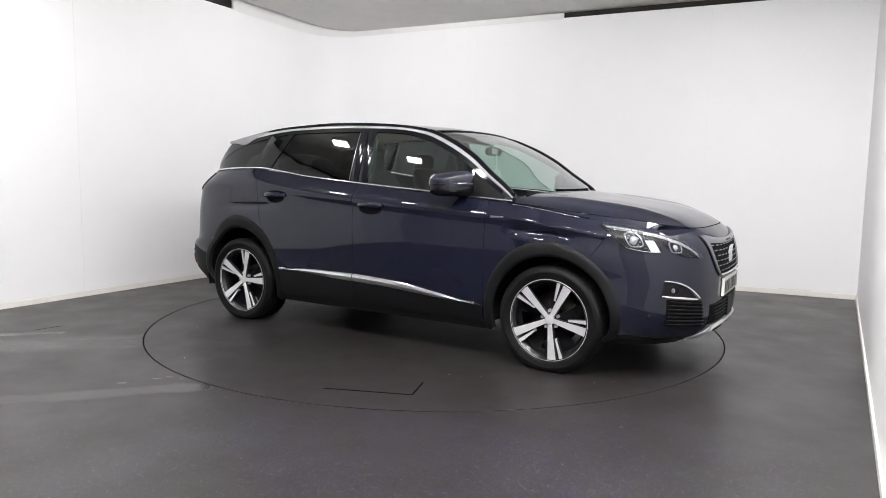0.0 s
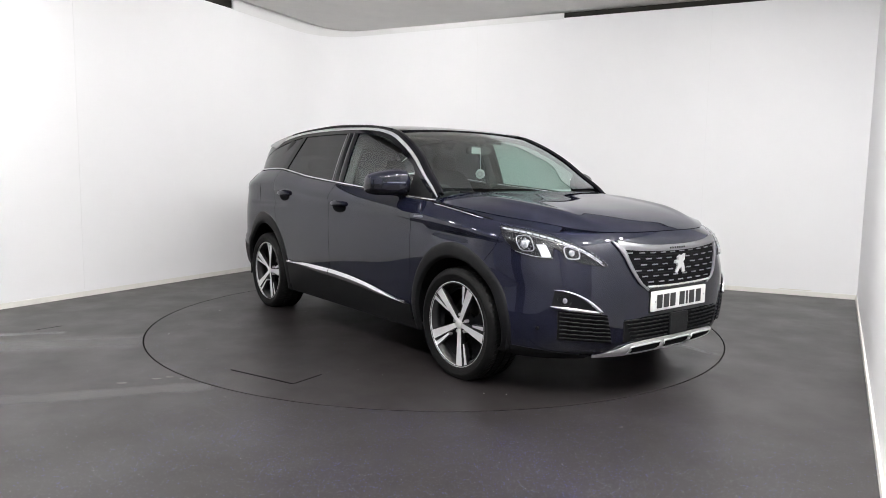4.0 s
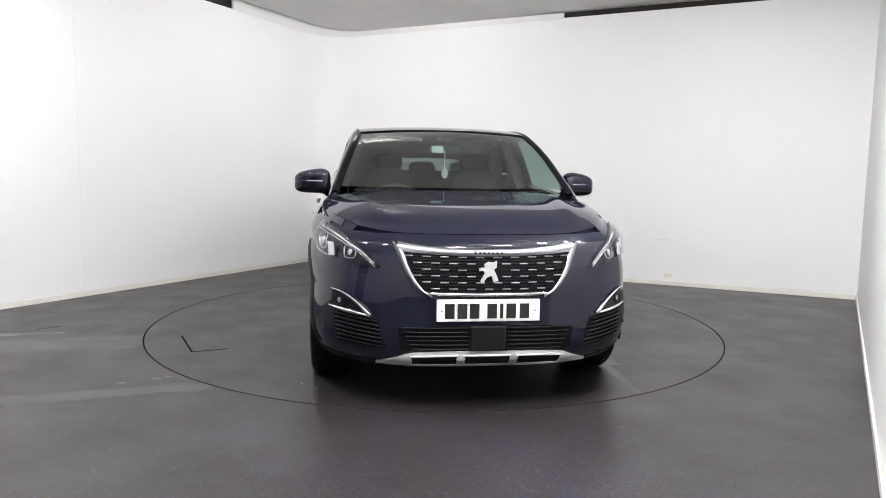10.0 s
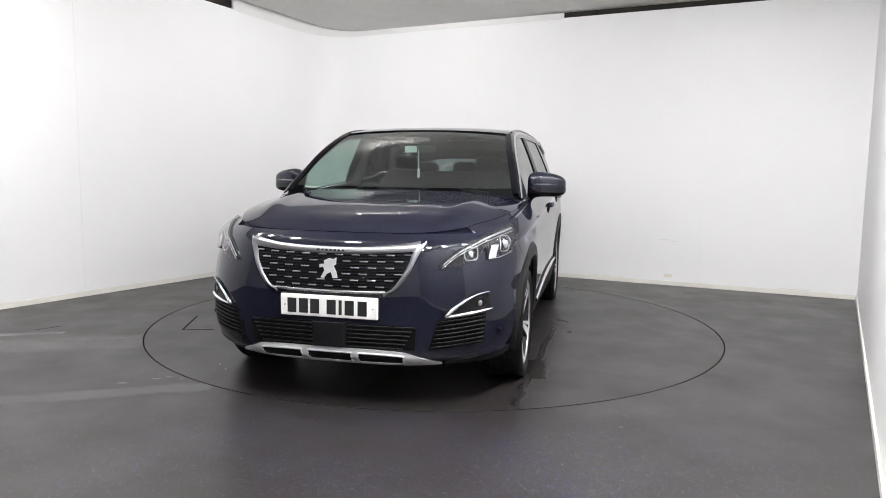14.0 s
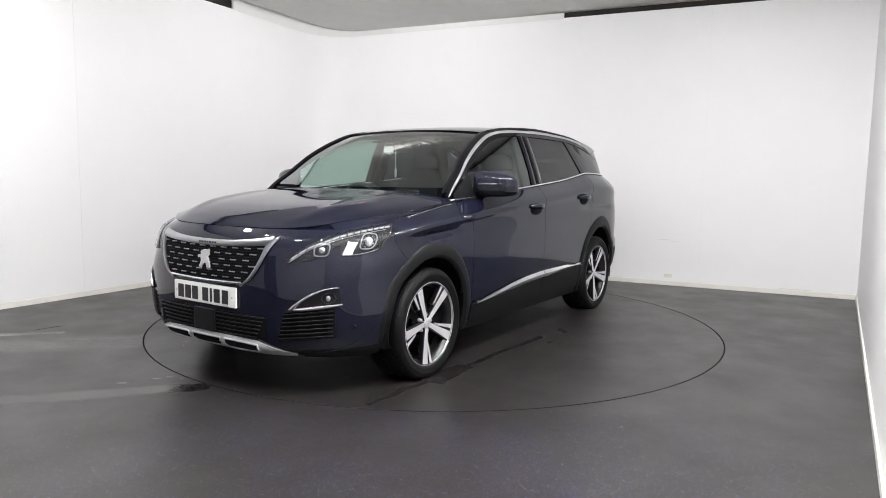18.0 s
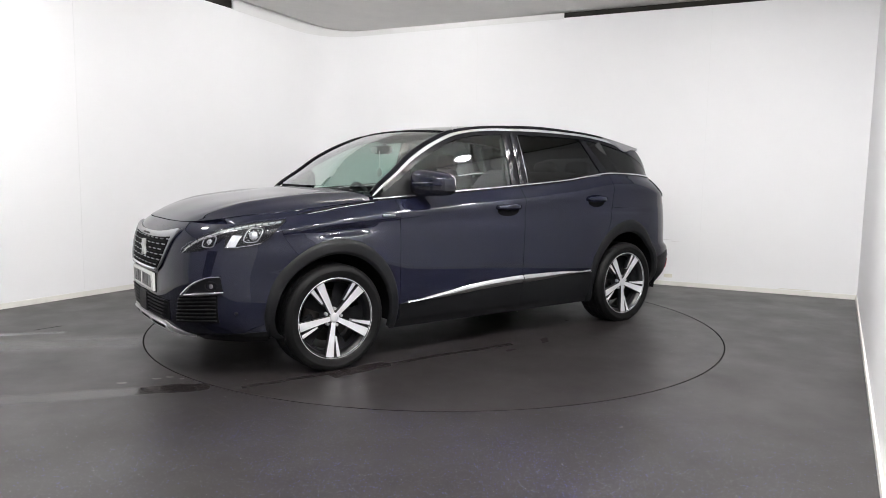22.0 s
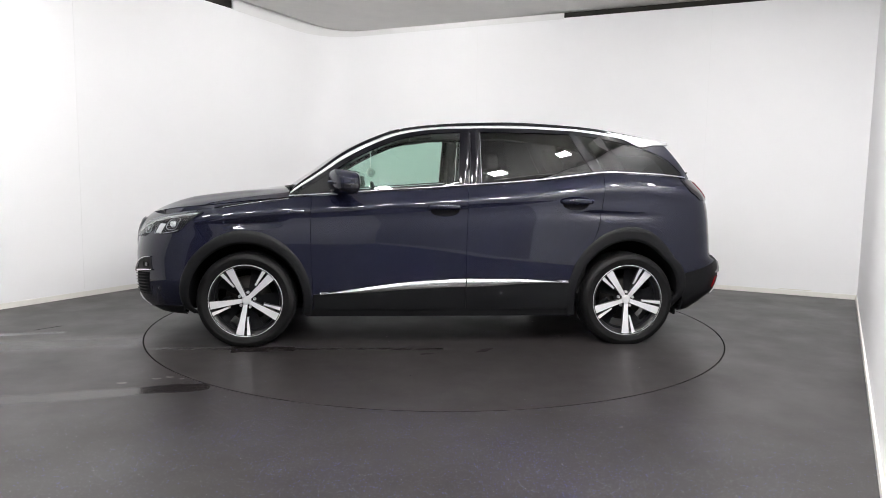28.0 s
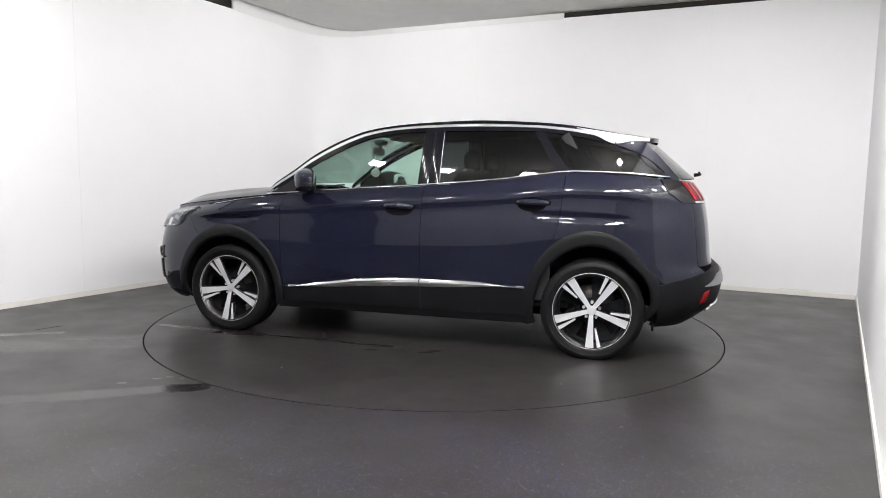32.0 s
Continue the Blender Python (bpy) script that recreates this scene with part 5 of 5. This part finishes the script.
def build_wheels():
    first = None
    prof = [(0.236, -0.105), (0.242, -0.112), (0.262, -0.120), (0.292, -0.123), (0.311, -0.114), (0.320, -0.102)]
    for a in (-0.060, -0.005, 0.05):
        prof += [(0.325, a - 0.020), (0.325, a), (0.318, a + 0.001), (0.318, a + 0.009), (0.325, a + 0.010)]
    prof += [(0.325, 0.080), (0.321, 0.095), (0.314, 0.107), (0.304, 0.1155), (0.290, 0.120), (0.283, 0.1215), (0.280, 0.1195), (0.262, 0.118), (0.248, 0.112), (0.240, 0.105)]
    tyre = lathe(prof, 264)
    # cross grooves of the tread
    for v in tyre.verts:
        k = round(math.atan2(v.co.z, v.co.x) / (2 * math.pi) * 264)
        if v.co.xz.length > 0.319 and k % 4 == 0:
            q = (0.3230 if abs(v.co.y + 0.005) > 0.04 else 0.3240) / v.co.xz.length
            v.co.x, v.co.z = v.co.x * q, v.co.z * q
    barrel = lathe([(0.238, -0.108), (0.220, -0.09), (0.215, 0.06), (0.222, 0.085), (0.236, 0.098), (0.2425, 0.104), (0.2425, 0.109), (0.235, 0.108)], 64)
    lip = lathe([(0.2370, 0.100), (0.2385, 0.107), (0.2430, 0.1105), (0.2450, 0.107)], 72)
    web = lathe([(0.002, 0.050), (0.060, 0.052), (0.075, 0.030), (0.14, 0.018), (0.2, 0.028), (0.218, 0.05)], 48)
    bmesh.ops.delete(web, geom=[f for f in web.faces if 0.085 < f.calc_center_median().xz.length < 0.205 and math.cos(5 * (math.atan2(f.calc_center_median().z, f.calc_center_median().x) - radians(100 + 10)) ) < 0.2], context="FACES")
    disc = lathe([(0.05, -0.012), (0.155, -0.012), (0.155, -0.03), (0.05, -0.03)], 40)
    cap = lathe([(0.0005, 0.088), (0.02, 0.088), (0.030, 0.085), (0.032, 0.07)], 28)

    def spoke(w0, w1, r0, r1, depth):
        """A blade along +x: its bright face slightly dished."""
        bm = bmesh.new()
        n = 8
        rows = []
        for k in range(n + 1):
            f = k / n
            r = r0 + (r1 - r0) * f
            w = (w0 + (w1 - w0) * f**1.3) / 2
            y = 0.084 + 0.019 * f
            rows.append([bm.verts.new(v) for v in ((r, y - depth, -w * 0.75), (r, y - 0.004, -w), (r, y, -w + 0.003), (r, y, w - 0.003), (r, y - 0.004, w), (r, y - depth, w * 0.75))])
        for a, b in zip(rows, rows[1:]):
            for k in range(5):
                bm.faces.new((a[k], a[k + 1], b[k + 1], b[k])).material_index = 0 if k == 2 else 1
        bm.faces.new(rows[0])
        bm.faces.new(rows[-1])
        bmesh.ops.recalc_face_normals(bm, faces=bm.faces)
        return bm
    wheel = part("wheel", barrel, M_RIMBLACK, car, "alloy wheel with bright twin spokes")
    ty = part("tyre", tyre, M_TYRE, wheel, "black road tyre")
    for f in ty.data.polygons:
        f.use_smooth = math.hypot(f.center.x, f.center.z) < 0.3165
    part("rim_lip", lip, M_ALLOY, wheel)
    part("web", web, M_DARK, wheel)
    part("brake_disc", disc, M_DISC, wheel)
    part("caliper", moved(box(-0.04, 0.04, -0.05, 0.01, -0.07, 0.07, 0.012), pose(0, 0, 0, 0, 25, 0) @ Matrix.Translation((0.13, 0, 0))), M_DARK, wheel)
    part("centre_cap", cap, M_SKID, wheel)
    me1, me2, me3 = [bpy.data.meshes.new(k) for k in ("spoke", "blade", "bolt")]
    for me, bm, m in ((me1, spoke(0.034, 0.060, 0.026, 0.2395, 0.035), M_ALLOY), (me2, spoke(0.018, 0.031, 0.118, 0.2395, 0.03), M_ALLOY), (me3, lathe([(0.0005, 0.070), (0.005, 0.070), (0.006, 0.077), (0.009, 0.077), (0.0105, 0.055)], 10), M_SKID)):
        bm.to_mesh(me)
        bm.free()
        me.materials.append(m)
        me.materials.append(M_RIMBLACK)
    for k in range(5):
        a = 80 + 72 * k
        shared("spoke", me1, wheel, pose(0, 0, 0, 0, a, 0))
        shared("blade", me2, wheel, pose(0, 0, 0, 0, a + 14.5, 0))
        r = radians(a + 36)
        shared("bolt", me3, wheel, pose(0.052 * math.cos(r), 0, -0.052 * math.sin(r)))
    GROW = Matrix.Diagonal((1.018, 1.0, 1.018, 1))
    wheel.matrix_basis = pose(HUB_X, 0.790, HUB_Z + 0.001) @ GROW
    copy_thing(wheel, pose(-HUB_X, 0.794, HUB_Z + 0.002, 0, 9, 0) @ GROW)
    copy_thing(wheel, pose(HUB_X, -0.790, HUB_Z + 0.001, 0, 17, 180) @ GROW)
    copy_thing(wheel, pose(-HUB_X, -0.794, HUB_Z + 0.002, 0, 30, 180) @ GROW)


def build_cabin():
    part("cabin_floor", box(-1.9, 0.9, -0.76, 0.76, 0.30, 0.36, 0.02), M_CABIN, car)
    def dash_top(s, t):
        y = 0.76 * (1 - 2 * s)
        return (0.62 + 0.50 * t + 0.06 * (1 - (y / 0.76) ** 2), y, 1.00 + 0.045 * math.sin(math.pi * min(t * 1.2, 1)) + 0.025 * (1 - t) * math.exp(-((y + 0.37) / 0.2) ** 2) + 0.03 * t - 0.02)
    ds = part("dashboard", joined(sheet(dash_top, 30, 12, 0.03), box(0.58, 0.72, -0.74, 0.74, 0.60, 1.0, 0.04)), M_CABIN, car, "dark grey dashboard")
    part("instrument_hood", blob((0.72, -0.37, 1.04), (0.10, 0.19, 0.045), 2.6, 20), M_CABIN, ds)
    part("screen", moved(box(-0.008, 0.008, -0.11, 0.11, -0.06, 0.06, 0.005), pose(0.63, 0, 1.0, 0, -12, 0)), M_GLOSSBLACK, ds)
    ring = [Vector((0.44 + 0.06 * math.sin(a), -0.37 + 0.175 * math.cos(a), 0.96 + 0.155 * math.sin(a))) for a in np.linspace(0, 2 * math.pi, 36, endpoint=False)]
    sw = part("steering_wheel", tube(ring, 0.016, 8, closed=True), M_CABIN, car, "black steering wheel")
    part("wheel_boss", blob((0.46, -0.37, 0.95), (0.04, 0.075, 0.05), 2.6, 16), M_CABIN, sw)
    for y in (-0.45, -0.29):
        part("wheel_spoke", tube([(0.455, -0.37 + (y + 0.37) * 0.6, 0.955), (0.44, y - 0.08 if y < -0.37 else y + 0.08, 0.965)], 0.014, 8), M_CABIN, sw)
    part("steering_column", tube([(0.46, -0.37, 0.95), (0.70, -0.37, 0.88)], 0.04, 10), M_CABIN, sw)

    def seat(x, y, w, name):
        st = part(name, blob((x, y, 0.58), (0.27, w, 0.10), 4, 20), M_CLOTH, car, "dark cloth seat")
        lean = lambda v: Vector((v.x - 0.32 * (v.z + 0.32) + 0.05 * abs(v.y / w) ** 3, v.y * (1 - 0.18 * max(v.z, 0) / 0.32), v.z))
        part("backrest", blob((x - 0.22, y, 0.92), (0.075, w, 0.33), 3.6, 24, 1, lean), M_CLOTH, st)
        part("headrest", blob((x - 0.43, y, 1.30), (0.055, 0.120, 0.072), 3, 18), M_CLOTH, st)
        for d in (-0.05, 0.05):
            part("headrest_post", tube([(x - 0.45, y + d, 1.20), (x - 0.45, y + d, 1.30)], 0.007, 6), M_CHROME, st)
        return st
    seat(0.02, 0.37, 0.25, "front_seat")
    seat(0.02, -0.37, 0.25, "front_seat")
    def gate_ring(s, t):
        a = 2 * math.pi * s
        e = lambda v, k: math.copysign(abs(v) ** k, v)
        q, o = (e(math.cos(a), 0.5), e(math.sin(a), 0.5)), (e(math.cos(a), 0.25), e(math.sin(a), 0.25))
        y = q[0] * 0.47 * (1 - t) + o[0] * (0.70 - 0.06 * o[1]) * t
        z = 1.285 + q[1] * 0.085 * (1 - t) + o[1] * 0.17 * t
        return (-1.69 + (z - 1.30) * 1.0, y, z)
    part("tailgate_lining", sheet(gate_ring, 48, 4, 0), M_CABIN, car, "dark lining round the rear screen")
    rb = part("rear_bench", blob((-0.86, 0, 0.62), (0.27, 0.66, 0.12), 4, 24), M_CLOTH, car, "dark cloth rear bench")
    part("backrest", blob((-1.14, 0, 0.93), (0.08, 0.64, 0.31), 4, 24, 1, lambda v: Vector((v.x - 0.3 * v.z, v.y, v.z))), M_CLOTH, rb)
    for y in (-0.40, 0.0, 0.40):
        part("headrest", blob((-1.26, y, 1.265), (0.05, 0.13, 0.065), 3, 16), M_CLOTH, rb)
    part("parcel_shelf", box(-1.85, -1.25, -0.66, 0.66, 1.075, 1.09, 0.004), M_CABIN, car)

    def lining(s, t):
        w = 1 - 2 * s
        xe = 0.30 - 1.90 * t
        r = rail_point(xe)
        bow = 1 - abs(w) ** 2.4
        return (xe + 0.05 * bow * (1 - t) ** 6, w * (r.y - 0.04), r.z - 0.045 + bow * 0.03)
    part("headlining", sheet(lining, 20, 30, 0.01), M_HEADLINER, car, "grey headlining")
    for nm, sd in SIDES:
        part("door_card", sheet(lambda s, t: (-1.05 + 1.85 * s, skin(-1.05 + 1.85 * s, 0.9)[1] - 0.09 - 0.03 * (1 - t), 0.36 + (top_line(-1.05 + 1.85 * s) - 0.01 - 0.36) * t), 20, 8, 0.03, sd), M_CABIN, car)
        part("sun_visor", moved(box(-0.08, 0.08, -0.17, 0.17, -0.008, 0.008, 0.006), pose(0.13, 0.31 * sd, 1.465, 0, 8, 0)), M_HEADLINER, car)
        part("belt_pillar", tube([(-0.20, cabin(-0.20, 1.10)[1] - 0.075, 1.10), (-0.22, cabin(-0.22, 1.46)[1] - 0.085, 1.47)], 0.045, 8, side=sd), M_HEADLINER, car)
        part("tail_pillar_lining", tube([(-1.30, cabin(-1.3, 1.2)[1] - 0.07, 1.18), (-1.12, cabin(-1.12, 1.45)[1] - 0.06, 1.46)], 0.06, 8, side=sd), M_CABIN, car)
        part("seat_belt", tube([(-0.19, (cabin(-0.20, 1.40)[1] - 0.11) * sd, 1.38), (-0.16, (cabin(-0.2, 1.1)[1] - 0.11) * sd, 1.02), (-0.13, 0.62 * sd, 0.7)], 0.02, 6, 0.15), M_CABIN, car)
    mir = part("rear_view_mirror", blob((0.475, 0.0, 1.378), (0.02, 0.120, 0.033), 3.5, 20), M_CABIN, car, "interior mirror")
    part("mirror_mount", tube([(0.465, 0, 1.385), (0.455, 0, 1.46)], 0.016, 8), M_CABIN, mir)
    part("sensor_box", blob((0.455, 0.0, 1.452), (0.05, 0.06, 0.022), 3, 16), M_CABIN, mir)
    part("windscreen_card", box(0.516, 0.520, -0.105, -0.018, 1.355, 1.400), M_PAPER, mir, "small white card", smooth=False)
    tag = tagged(part("hanging_tag", tube([(0.505, -0.005, 1.372), (0.505, -0.005, 1.235)], 0.003, 6), M_PAPER, car), "white oval tag hanging from the mirror on a cord")
    disc = part("tag_disc", moved(lathe([(0.0005, 0.004), (0.024, 0.004), (0.036, 0.003), (0.036, -0.003), (0.024, -0.004), (0.0005, -0.004)], 28), Matrix.Translation((0.505, -0.005, 1.205)) @ pose(0, 0, 0, 0, 0, 28)), M_PAPER, tag)
    part("tag_print", moved(lathe([(0.012, 0.0052), (0.022, 0.0052), (0.022, -0.0052), (0.012, -0.0052), (0.012, 0.0052)], 24), Matrix.Translation((0.505, -0.005, 1.205)) @ pose(0, 0, 0, 0, 0, 28)), M_SCUFF, disc, "faded grey printed ring")


build_inner()
build_sides()
build_glasshouse()
build_front()
build_rear()
build_wheels()
build_cabin()
for child in car.children:
    child.matrix_parent_inverse = Matrix.Translation((CAR_X, CAR_Y, 0))



def motions():
    rows = [(float(t), pose(0, 0, 0, 0, 0, HEAD0 + SPIN * t)) for t in range(33)]
    walk(turntable, rows)
    walk(car, rows)


motions()
